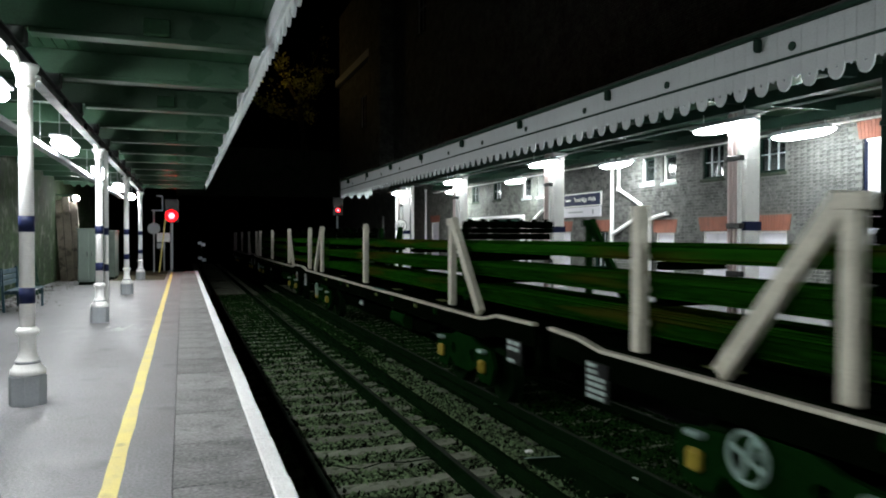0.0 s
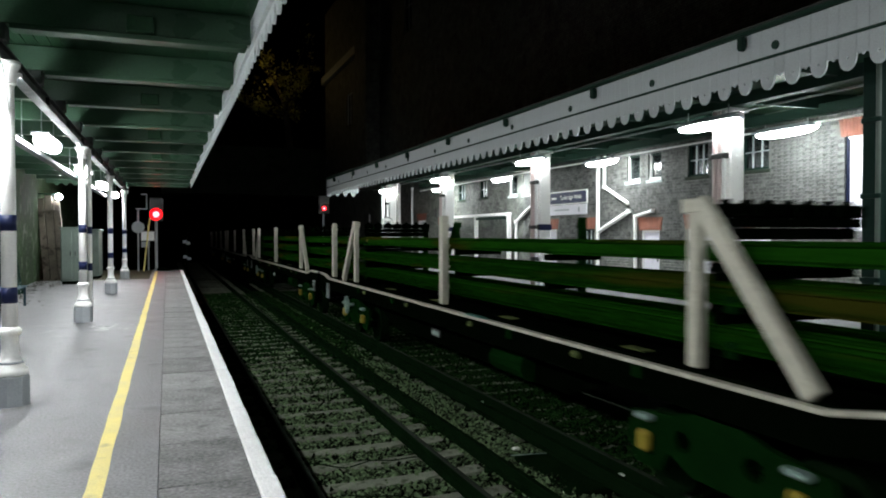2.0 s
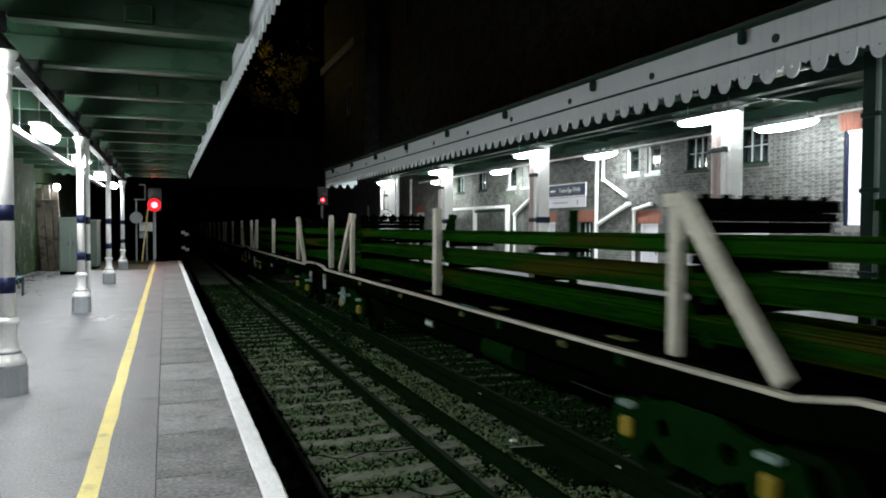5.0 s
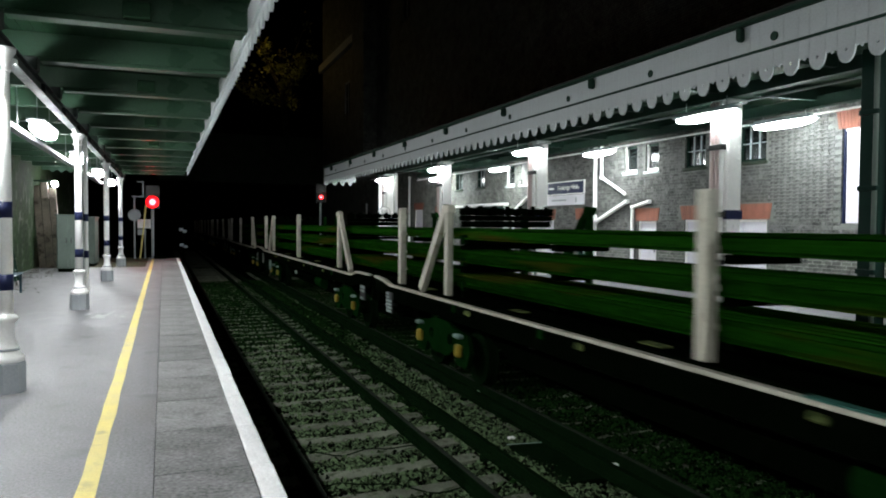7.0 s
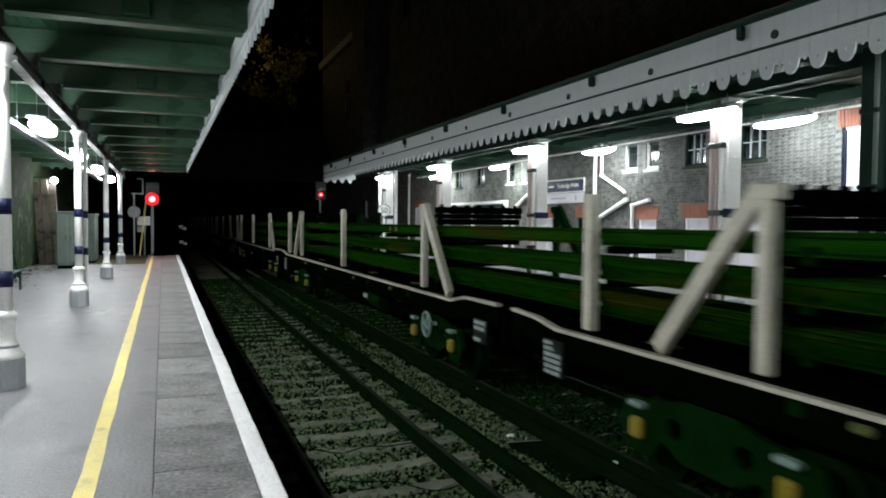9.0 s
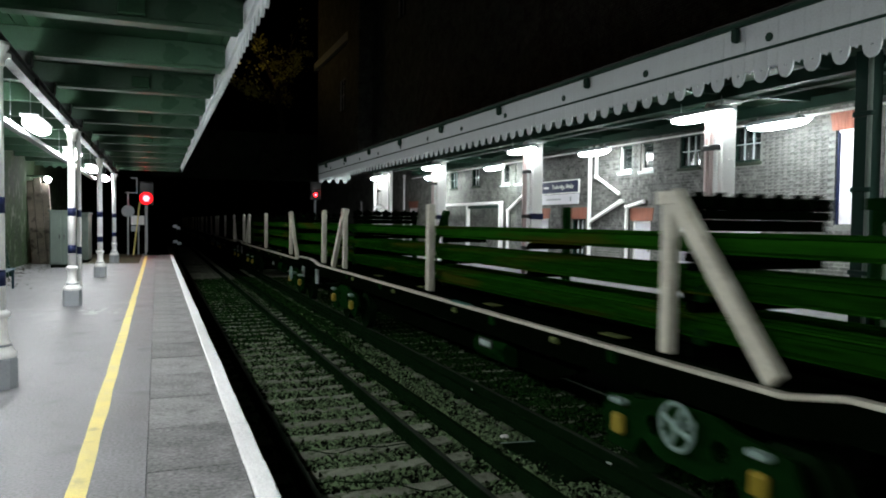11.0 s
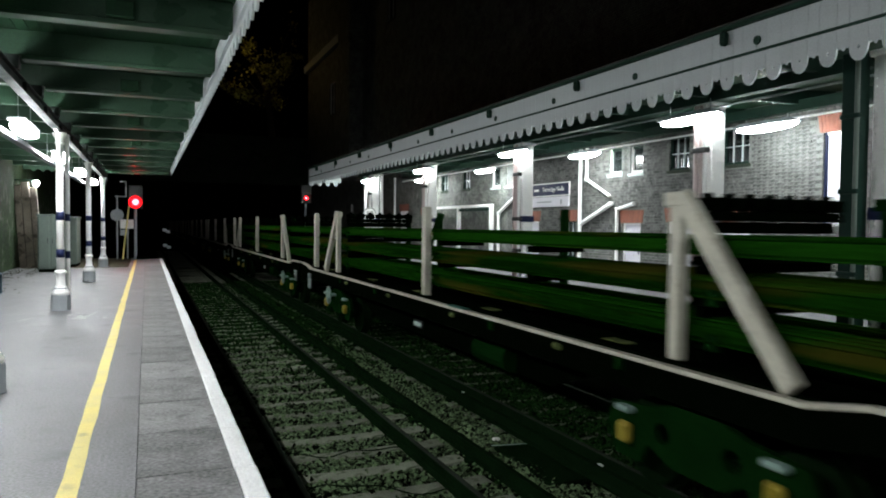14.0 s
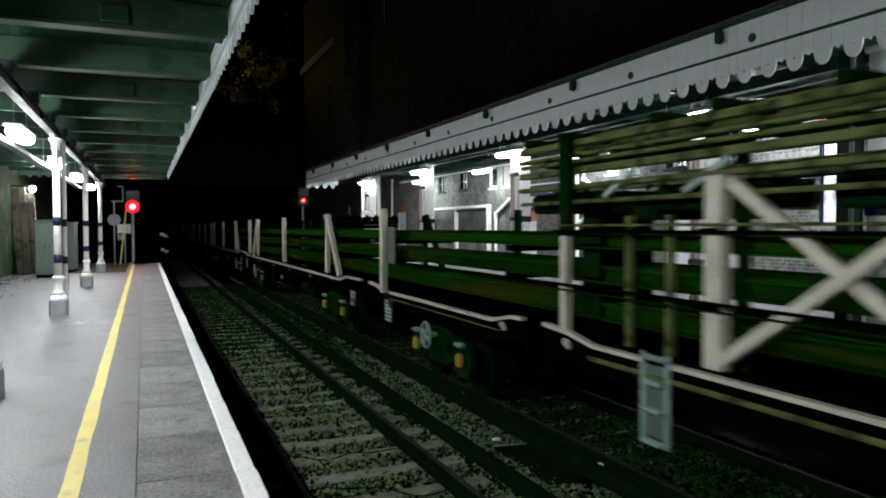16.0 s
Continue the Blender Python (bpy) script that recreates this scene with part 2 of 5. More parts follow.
M = dict(
    asphalt=material("asphalt", (0.157, 0.155, 0.163), 0.6, var=0.8, scale=1.3, grain=48, bump=0.3, stain=(0.12, 0.118, 0.124), stain_at=0.58, wet=0.08),
    slab=material("concrete_slab", (0.192, 0.19, 0.19), 0.7, var=0.8, scale=3.2, grain=34, bump=0.4, stain=(0.13, 0.13, 0.128), stain_at=0.57, each=0.1),
    white_line=material("white_edge_paint", (0.95, 0.95, 0.95), 0.5, var=0.15, scale=7, grain=70, bump=0.6, stain=(0.5, 0.5, 0.49), stain_at=0.6, stretch=0.35),
    yellow=material("yellow_line_paint", (0.74, 0.62, 0.19), 0.55, var=0.2, scale=3, grain=80, bump=0.3, stain=(0.5, 0.42, 0.16), stain_at=0.62),
    brick=brickwork("stock_brick", (0.1, 0.104, 0.093), (0.055, 0.059, 0.052), (0.2, 0.205, 0.19), (1, 2), 0.85),
    brick_face=brickwork("platform_brick", (0.09, 0.075, 0.065), (0.06, 0.055, 0.05), (0.1, 0.1, 0.09), (1, 2)),
    white=material("white_paint", (0.84, 0.83, 0.82), 0.4, var=0.1, scale=2, grain=50, bump=0.08, stain=(0.55, 0.54, 0.52), stain_at=0.66),
    valance=material("grey_white_board_paint", (0.5, 0.54, 0.55), 0.5, var=0.16, scale=2.2, grain=45, bump=0.12, stain=(0.34, 0.37, 0.37), stain_at=0.64, each=0.05),
    blue=material("navy_paint", (0.008, 0.013, 0.05), 0.5, var=0.2, bump=0.05, spec=0.2),
    grey=material("grey_paint", (0.3, 0.32, 0.34), 0.5, var=0.15, bump=0.1),
    green=material("dark_green_paint", (0.014, 0.038, 0.026), 0.6, var=0.3, scale=2, grain=40, bump=0.15, spec=0.15),
    ceiling=material("weathered_green_boards", (0.013, 0.048, 0.021), 0.6, var=0.4, scale=1.2, grain=30, bump=0.2, spec=0.2),
    beam=material("pale_green_beam_paint", (0.03, 0.068, 0.04), 0.36, var=0.3, scale=2, grain=40, bump=0.08, spec=0.4),
    roof=material("felt_roof", (0.05, 0.055, 0.05), 0.9, var=0.3, bump=0.3, spec=0.05),
    cream=material("cream_stanchion_paint", (0.5, 0.485, 0.4), 0.5, var=0.25, scale=4, grain=40, bump=0.12, stain=(0.34, 0.3, 0.22), stain_at=0.6),
    wagon=material("grimy_black_steel", (0.001, 0.0021, 0.0009), 0.9, var=0.4, scale=2, grain=40, bump=0.2, stain=(0.0025, 0.0038, 0.002), stain_at=0.6, spec=0.0),
    wagon_green=material("grimy_green_steel", (0.003, 0.017, 0.0032), 0.8, var=0.5, scale=2, grain=40, bump=0.2, spec=0.0),
    load=material("dull_green_brown_rail_steel", (0.0055, 0.033, 0.0022), 0.8, 0.0, var=0.6, scale=2.2, grain=40, bump=0.15, stain=(0.03, 0.031, 0.0045), stain_at=0.54, each=0.35, spec=0.0, stretch=0.07),
    rust=material("rusty_rail_steel", (0.0035, 0.01, 0.0035), 0.9, 0.0, var=0.4, scale=3, grain=60, bump=0.2, spec=0.0),
    railtop=material("worn_rail_head", (0.022, 0.028, 0.021), 0.7, 0.0, var=0.4, bump=0.03, spec=0.0),
    sleeper=material("concrete_sleeper", (0.14, 0.152, 0.118), 0.9, var=0.5, scale=3, grain=50, bump=0.3, stain=(0.055, 0.07, 0.042), stain_at=0.56, each=0.12, spec=0.0),
    ballast=material("ballast_stone", (0.066, 0.095, 0.05), 0.9, var=0.95, scale=30, grain=120, bump=0.3, island=0.7, spec=0.0),
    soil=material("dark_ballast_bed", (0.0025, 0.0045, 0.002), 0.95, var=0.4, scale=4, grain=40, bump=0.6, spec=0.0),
    yellowbox=material("yellow_axlebox_paint", (0.3, 0.23, 0.025), 0.5, var=0.25, bump=0.1),
    black=material("black_plate", (0.004, 0.005, 0.005), 0.4, var=0.1, bump=0.03),
    palegreen=material("pale_green_wheel_paint", (0.22, 0.32, 0.28), 0.5, var=0.2, bump=0.1),
    glass=material("dark_window_glass", (0.012, 0.016, 0.016), 0.08, var=0.05, bump=0.0, spec=0.8),
    pink=material("pinkish_pipe_paint", (0.6, 0.48, 0.47), 0.5, var=0.15, bump=0.1),
    leaf=material("autumn_leaf", (0.45, 0.44, 0.09), 0.6, var=0.4, island=0.3, bump=0.0),
    bark=material("bark", (0.05, 0.04, 0.03), 0.9, var=0.3, bump=0.5),
    steel=material("galvanised_steel", (0.4, 0.42, 0.43), 0.4, 0.6, var=0.15, bump=0.05),
    timber=material("weathered_timber", (0.17, 0.145, 0.115), 0.8, var=0.6, scale=3, grain=30, bump=0.3, stain=(0.06, 0.05, 0.036), stain_at=0.55),
    red_arch=material("red_rubbed_brick_arch", (0.24, 0.085, 0.055), 0.75, var=0.3, scale=6, grain=60, bump=0.2, island=0.2),
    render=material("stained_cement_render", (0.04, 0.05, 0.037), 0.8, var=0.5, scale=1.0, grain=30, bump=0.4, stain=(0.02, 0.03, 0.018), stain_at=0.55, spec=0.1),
    tube=glow("fluorescent_diffuser", (0.91, 1.0, 0.98), TUBE_FAR),
    tube_near=glow("fluorescent_diffuser_near", (0.95, 0.99, 1.0), TUBE_NEAR),
    red=glow("red_signal_lens", (1.0, 0.012, 0.016), RED, 0.02),
    # Red bloom around the signal lens, put in as a weak emission.
    red_bloom=glow("red_bloom_glow", (1.0, 0.0, 0.004), 3.0, 0.01),
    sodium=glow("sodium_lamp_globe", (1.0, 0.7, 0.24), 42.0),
    olive=material("olive_beam_paint", (0.1, 0.125, 0.045), 0.7, var=0.45, scale=3, grain=40, bump=0.15, stain=(0.03, 0.045, 0.014), stain_at=0.5, spec=0.05),
    teal_paint=material("teal_paint", (0.03, 0.13, 0.1), 0.6, var=0.3, bump=0.05),
    bench_blue=material("dark_blue_green_bench_paint", (0.012, 0.036, 0.05), 0.45, var=0.2, bump=0.05, spec=0.3),
    dark_teal=material("dark_teal_paint_and_shade", (0.004, 0.02, 0.014), 0.6, var=0.3, bump=0.1, spec=0.12),
    board=material("dull_grey_green_board", (0.06, 0.078, 0.062), 0.7, var=0.3, bump=0.1),
    pale_asphalt=material("pale_worn_asphalt", (0.3, 0.3, 0.3), 0.7, var=0.4, scale=3, grain=60, bump=0.3),
    cabinet=material("grey_green_cabinet_paint", (0.075, 0.1, 0.085), 0.55, var=0.3, bump=0.1),
    oily_dim=material("oily_and_dimmed_ballast_stone", (0.008, 0.023, 0.006), 0.9, var=0.8, scale=30, grain=120, bump=0.3, island=0.5, spec=0.0),
    stain=material("dark_damp_asphalt", (0.1, 0.1, 0.105), 0.45, var=0.4, scale=2, grain=40, bump=0.3),
    print=material("weathered_pale_print", (0.36, 0.45, 0.42), 0.6, var=0.4, scale=8, bump=0.0),
    mark=material("orange_chalk_mark", (0.13, 0.08, 0.015), 0.8, var=0.3, bump=0.0),
    stock=material("soot_stained_stock_brick", (0.088, 0.088, 0.085), 0.75, var=0.85, scale=3.2, grain=16, bump=0.5, stain=(0.2, 0.192, 0.197), stain_at=0.6, each=0.16, spec=0.25),
    stock_joined=material("soot_stained_stock_brickwork", (0.088, 0.088, 0.085), 0.75, var=0.85, scale=3.2, grain=16, bump=0.5, stain=(0.2, 0.192, 0.197), stain_at=0.6, island=0.16, spec=0.25),
    mortar=material("grey_lime_mortar", (0.155, 0.158, 0.152), 0.9, var=0.4, scale=2, grain=50, bump=0.3, spec=0.1),
    girder=material("dull_grey_green_girder_paint", (0.018, 0.023, 0.021), 0.55, var=0.6, scale=3, grain=30, bump=0.3, stain=(0.065, 0.072, 0.07), stain_at=0.56, spec=0.3),
    trunking=material("galvanised_trunking", (0.22, 0.23, 0.24), 0.45, var=0.4, scale=4, grain=30, bump=0.15),
    moss=material("mossy_stained_retaining_wall", (0.018, 0.032, 0.014), 0.85, var=1.0, scale=1.6, grain=9, bump=0.9, stain=(0.085, 0.09, 0.075), stain_at=0.54, spec=0.1),
    litter=material("mossy_leaf_litter", (0.045, 0.042, 0.026), 0.9, var=0.8, scale=5, grain=30, bump=0.8, stain=(0.1, 0.1, 0.09), stain_at=0.6, spec=0.1),
    panel=material("white_boarded_panel", (0.66, 0.64, 0.7), 0.35, var=0.06, bump=0.02),
)

# ---- ground and platforms ----
def structure(name, bm, mat, label, smooth=False):
    return tagged(part(name, bm, mat, smooth=smooth), label, name.split("_")[0], kind="structure")


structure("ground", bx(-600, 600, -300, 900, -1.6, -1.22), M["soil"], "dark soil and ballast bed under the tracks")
structure("platform_near", bx(-4.6, COPING, -16, 35.7, -1.22, 0), M["asphalt"], "worn grey asphalt platform surface")
structure("platform_front", bx(COPING, EDGE - 0.1, -16, 35.7, -1.22, -0.085), M["brick_face"], "dark brick face of the platform")
structure("platform_far", bx(FAR_EDGE + 0.1, FACADE + 0.4, -16, 46, -1.22, -0.004), M["asphalt"], "grey asphalt platform beyond the tracks")
structure("coping_far", bx(FAR_EDGE, FAR_EDGE + 0.6, -16, 46, -0.08, 0.004), M["slab"], "concrete coping of the far platform")
structure("platform_ramp", extrude_y(bmesh.new(), [(-4.6, -1.22), (EDGE - 0.1, -1.22), (EDGE - 0.1, -0.3), (-4.6, -0.3)], 35.7, 41), M["asphalt"], "lower platform end beyond the signal")
stripe = bmesh.new()
for i in range(130):
    a, b = -14 + i * 0.38, -14 + (i + 1) * 0.38
    w = [noise.noise((7.3, v * 1.7, 0)) * 0.012 for v in (a, b)]
    u = [noise.noise((1.3, v * 1.3, 4)) * 0.012 for v in (a, b)]
    vs = [stripe.verts.new(p) for p in ((YELLOW - 0.055 + w[0], a, 0.004), (YELLOW + 0.055 + u[0], a, 0.004), (YELLOW + 0.055 + u[1], b, 0.004), (YELLOW - 0.055 + w[1], b, 0.004))]
    if b < 34.2:
        stripe.faces.new(vs)
structure("yellow_line", stripe, M["yellow"], "worn yellow safety line painted on the platform")

# ---- track ----
def rail_outline(h=0.16, foot=0.14, head=0.07, x=0.0, z=0.0):
    f, w, d = foot / 2, 0.009, head / 2
    half = [(f, 0), (f, 0.012), (w, 0.03), (w, h - 0.045), (d, h - 0.035), (d, h - 0.006), (d - 0.008, h)]
    return [(x + a, z + b) for a, b in half] + [(x - a, z + b) for a, b in reversed(half)]


def running_rail(x, label):
    t = thing("running_rail", label, "rail", "running rails")
    part("rail_body", extrude_y(bmesh.new(), rail_outline(0.155, x=x, z=RAIL_Z - 0.16), -40, 260), M["rust"], t)
    part("rail_head", bx(x - 0.028, x + 0.028, -40, 260, RAIL_Z - 0.006, RAIL_Z), M["railtop"], t, "worn bright rail head")


for c in (NEAR_TRACK, FAR_TRACK):
    for s in (-0.7525, 0.7525):
        running_rail(c + s, "rusty steel running rail on concrete sleepers")
for x in (3.37, 4.24):
    t = thing("conductor_rail", "dark steel conductor rail on white insulators", "rail", "conductor rails")
    part("rail_body", extrude_y(bmesh.new(), rail_outline(0.15, 0.13, 0.075, x, RAIL_Z - 0.07), -40, 260), M["rust"], t)
    for i in range(14):
        part("insulator", lathe(bmesh.new(), [(0.06, 0), (0.06, 0.03), (0.04, 0.06), (0.04, 0.09)], 10, (x, 2 + i * 2.66, RAIL_Z - 0.16)), M["rust"], t)
sl = bmesh.new()
extrude_y(sl, [(-1.25, -0.12), (1.25, -0.12), (1.25, -0.01), (1.2, 0), (0.3, -0.02), (-0.3, -0.02), (-1.2, 0), (-1.25, -0.01)], -0.125, 0.125)
sleeper_mesh = part("sleeper_pattern", sl, M["sleeper"])
for c, y0, n in ((NEAR_TRACK, 1.5, 110), (FAR_TRACK, 1.2, 60)):
    bed = thing("sleepers", "grey concrete sleepers bedded in ballast", "sleeper", kind="structure", m=pose(c, 0, RAIL_Z - 0.17))
    for i in range(n):
        piece("sleeper", sleeper_mesh.data, bed, pose(random.uniform(-0.015, 0.015), y0 + i * 0.665, random.uniform(-0.012, 0.012), 0, 0, random.uniform(-0.7, 0.7)))
bpy.data.objects.remove(sleeper_mesh)


def stones(name, label, spots, seed, paint):
    """Loose angular stones as one mesh."""
    rng = np.random.default_rng(seed)
    n = len(spots)
    base = np.array([(1, 0, 0), (-1, 0, 0), (0, 1, 0), (0, -1, 0), (0, 0, 1), (0, 0, -1)], float)
    size = rng.uniform(0.013, 0.035, (n, 1, 1)) * rng.uniform(0.65, 1.35, (n, 6, 1))
    a = rng.uniform(0, math.tau, n)
    rot = np.zeros((n, 3, 3))
    rot[:, 0, 0], rot[:, 0, 1], rot[:, 1, 0], rot[:, 1, 1], rot[:, 2, 2] = np.cos(a), -np.sin(a), np.sin(a), np.cos(a), 0.8
    v = np.einsum("nij,nkj->nki", rot, (base + rng.normal(0, 0.28, (n, 6, 3))) * size) + np.array(spots)[:, None, :]
    f = np.array([(0, 2, 4), (2, 1, 4), (1, 3, 4), (3, 0, 4), (2, 0, 5), (1, 2, 5), (3, 1, 5), (0, 3, 5)])
    faces = (f[None] + (np.arange(n) * 6)[:, None, None]).reshape(-1, 3)
    me = bpy.data.meshes.new(name)
    me.from_pydata(v.reshape(-1, 3).tolist(), [], faces.tolist())
    me.materials.append(paint)
    return tagged(new(name, me), label, "ballast", kind="stuff")


def bed_height(x, y):
    """The top of the ballast: level with the sleepers, heaped between the tracks."""
    z = RAIL_Z - 0.2 + 0.02 * noise.noise((x * 2, y * 2, 0))
    if 3.3 < x < 4.2:
        z += 0.07 * math.sin((x - 3.3) / 0.9 * math.pi)
    return z


def oil_and_dimness(p):
    """Oily under the far track, along the rails; painted light falloff towards the tunnel."""
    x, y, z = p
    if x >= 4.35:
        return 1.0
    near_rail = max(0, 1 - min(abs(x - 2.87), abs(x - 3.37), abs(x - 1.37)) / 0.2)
    # The distance term darkens stones in place of lamplight fading along the track.
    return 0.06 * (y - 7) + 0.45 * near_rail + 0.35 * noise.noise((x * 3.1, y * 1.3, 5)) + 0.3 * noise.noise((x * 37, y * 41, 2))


rng = np.random.default_rng(3)
spots = []
for _ in range(150000):
    x, y = rng.uniform(0.7, 6.8), 3.5 + 31 * rng.random() ** 1.6
    on = abs(x - (NEAR_TRACK if x < 3.7 else FAR_TRACK)) < 1.27 and abs(((y - (1.5 if x < 3.7 else 1.2)) / 0.665 + 0.5) % 1 - 0.5) * 0.665 < 0.125
    if on and rng.random() < (np.clip(1.2 - 0.045 * (y - 4), 0.3, 0.985) if x < 3.7 else 0.25):
        continue
    spots.append((x, y, bed_height(x, y) + rng.uniform(-0.01, 0.02) + (0.03 if on else 0)))
stones("ballast_stones", "loose grey track ballast between the sleepers", [p for p in spots if oil_and_dimness(p) < 0.5], 5, M["ballast"])
stones("oily_ballast", "dark ballast, oil-stained under the far track, dimmed towards the tunnel", [p for p in spots if oil_and_dimness(p) >= 0.5], 6, M["oily_dim"])
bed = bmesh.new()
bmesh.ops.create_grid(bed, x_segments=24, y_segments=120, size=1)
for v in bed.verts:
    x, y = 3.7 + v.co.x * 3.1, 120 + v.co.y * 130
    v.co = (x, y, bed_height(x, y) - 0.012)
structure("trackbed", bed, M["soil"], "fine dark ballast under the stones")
bm = bmesh.new()
rod(bm, (4.34, 7.48, -1.005), (4.39, 6.3, -1.0), 0.01, n=6)
rod(bm, (4.34, 7.48, -1.005), (3.78, 7.58, -1.01), 0.006, n=6)
tagged(part("cable", bm, M["palegreen"]), "thin pale cable lying on a cover board", "cable")
bm = bmesh.new()
box(bm, 3.78, 4.38, 6.25, 7.56, -1.07, -1.015, 0.01)
tagged(part("cover_board", bm, M["rust"]), "dark flat cover board lying between the tracks", "board")
for y, bend in ((7.05, 0.16), (8.3, -0.12)):
    cu = bpy.data.curves.new("bond_cable", "CURVE")
    cu.dimensions, cu.bevel_depth, cu.bevel_resolution = "3D", 0.007, 1
    line = cu.splines.new("POLY")
    line.points.add(15)
    for k, pt in enumerate(line.points):
        pt.co = (1.45 + 0.09 * k, y + bend * math.sin(k * 0.37) - 0.025 * k, RAIL_Z - 0.145 + 0.02 * math.sin(k * 0.95), 1)
    cu.materials.append(M["rust"])
    tagged(new("bond_cable", cu), "thin dark bonding cable looped across the sleepers", "cable", "bonding cables")
for i, (x, y) in enumerate(((4.59, 10.3), (4.0, 7.9), (4.62, 6.6))):
    tagged(part("litter", bx(x - 0.04, x + 0.05, y - 0.03, y + 0.04, -1.06, -1.03, 0.008), M["white"]), "small scrap of white litter on the ballast", "litter", "litter on the ballast")

# ---- near canopy ----
CAN_X0, CAN_X1, CAN_Y0, CAN_Y1, CAN_Z = -4.2, 0.88, -12.0, 30.0, 3.45
near_roof = bmesh.new()
box(near_roof, CAN_X0, CAN_X1 - 0.03, CAN_Y0, CAN_Y1 - 0.03, 3.86, 3.92)
for i in range(38):
    box(near_roof, CAN_X0 + i * 0.134, CAN_X0 + i * 0.134 + 0.126, CAN_Y0, CAN_Y1 - 0.04, 3.845, 3.859)
tagged(part("ceiling_near", near_roof, M["ceiling"]), "dark green boarded underside of the canopy", "ceiling", kind="structure")
for i in range(17):
    y = -2.6 + i * 2.06
    t = thing("canopy_beam", "green painted timber beam across the canopy", "beam", "canopy beams", m=pose(0, y, 0))
    part("beam_web", bx(-4.2, CAN_X1 - 0.06, -0.07, 0.07, 3.55, 3.844, 0.01), M["beam"], t)
    part("beam_foot", bx(-1.34, CAN_X1 - 0.1, -0.1, 0.1, 3.5, 3.549, 0.006), M["beam"], t)
    if i % 2:
        part("block", bx(-0.35, -0.1, -0.16, -0.072, 3.56, 3.72, 0.01), M["ceiling"], t)


def valance_boards(pitch, lobe, height, thick=0.025, short=0.11, paint="valance"):
    """The long round-ended pierced board and the short pointed one between two of them."""
    w = lobe / 2
    arc = [(w * math.cos(a), 1.4 * w * (math.sin(a) + 1)) for a in [math.pi * (1 + i / 10) for i in range(11)]]
    outline = [(y, z) for y, z in arc] + [(w, height), (-w, height)]
    d = 0.024
    c = w * 1.3
    hole = [(0, c - d * 1.5), (d * 0.35, c - d * 0.35), (d * 1.2, c), (d * 0.35, c + d * 0.35), (0, c + d * 1.5), (-d * 0.35, c + d * 0.35), (-d * 1.2, c), (-d * 0.35, c - d * 0.35)]
    a = part("board_pattern", plate_with_holes(bmesh.new(), outline, [hole], thick), M[paint])
    g = (pitch - lobe) / 2 - 0.005
    b = part("board_pattern", plate_with_holes(bmesh.new(), [(-g, short + 0.035), (-g * 0.72, short + 0.008), (-g * 0.45, short + 0.03), (-g * 0.2, short + 0.006), (0, short - 0.012), (g * 0.2, short + 0.006), (g * 0.45, short + 0.03), (g * 0.72, short + 0.008), (g, short + 0.035), (g, height), (-g, height)], [], thick), M[paint])
    ma, mb = a.data, b.data
    bpy.data.objects.remove(a), bpy.data.objects.remove(b)
    return ma, mb


lobe_far, slot_far = valance_boards(0.375, 0.22, 0.79, short=0.15)
lobe_near, slot_near = valance_boards(0.3, 0.19, 0.5)
# End boards take the dark beam colour to imitate their dim light.
lobe_end, slot_end = valance_boards(0.3, 0.19, 0.5, paint="beam")
vn = thing("canopy_valance", "grey-white scalloped timber valance along the canopy edge", "valance", "canopy valances")
for i in range(126):
    piece("board", lobe_near, vn, pose(CAN_X1, CAN_Y1 - 0.15 - i * 0.3, CAN_Z))
    piece("board", slot_near, vn, pose(CAN_X1, CAN_Y1 - 0.3 - i * 0.3, CAN_Z))
part("moulding", bx(CAN_X1 + 0.026, CAN_X1 + 0.05, CAN_Y0, CAN_Y1, 3.7, 3.74, 0.006), M["valance"], vn)
part("fascia", bx(CAN_X1 - 0.04, CAN_X1 - 0.002, CAN_Y0, CAN_Y1 - 0.02, 3.62, 3.95), M["valance"], vn)
part("gutter", bx(CAN_X1 + 0.026, CAN_X1 + 0.12, CAN_Y0, CAN_Y1, 3.9, 3.98, 0.02), M["green"], vn)
ve = thing("canopy_valance", "scalloped timber valance across the canopy end, coloured dark as shade", "valance", "canopy valances", m=pose(CAN_X1 - 0.03, CAN_Y1 - 0.03, CAN_Z, 0, 0, 90))
for i in range(16):
    piece("board", lobe_end, ve, pose(0, 0.15 + i * 0.3, 0))
    piece("board", slot_end, ve, pose(0, 0.3 + i * 0.3, 0))


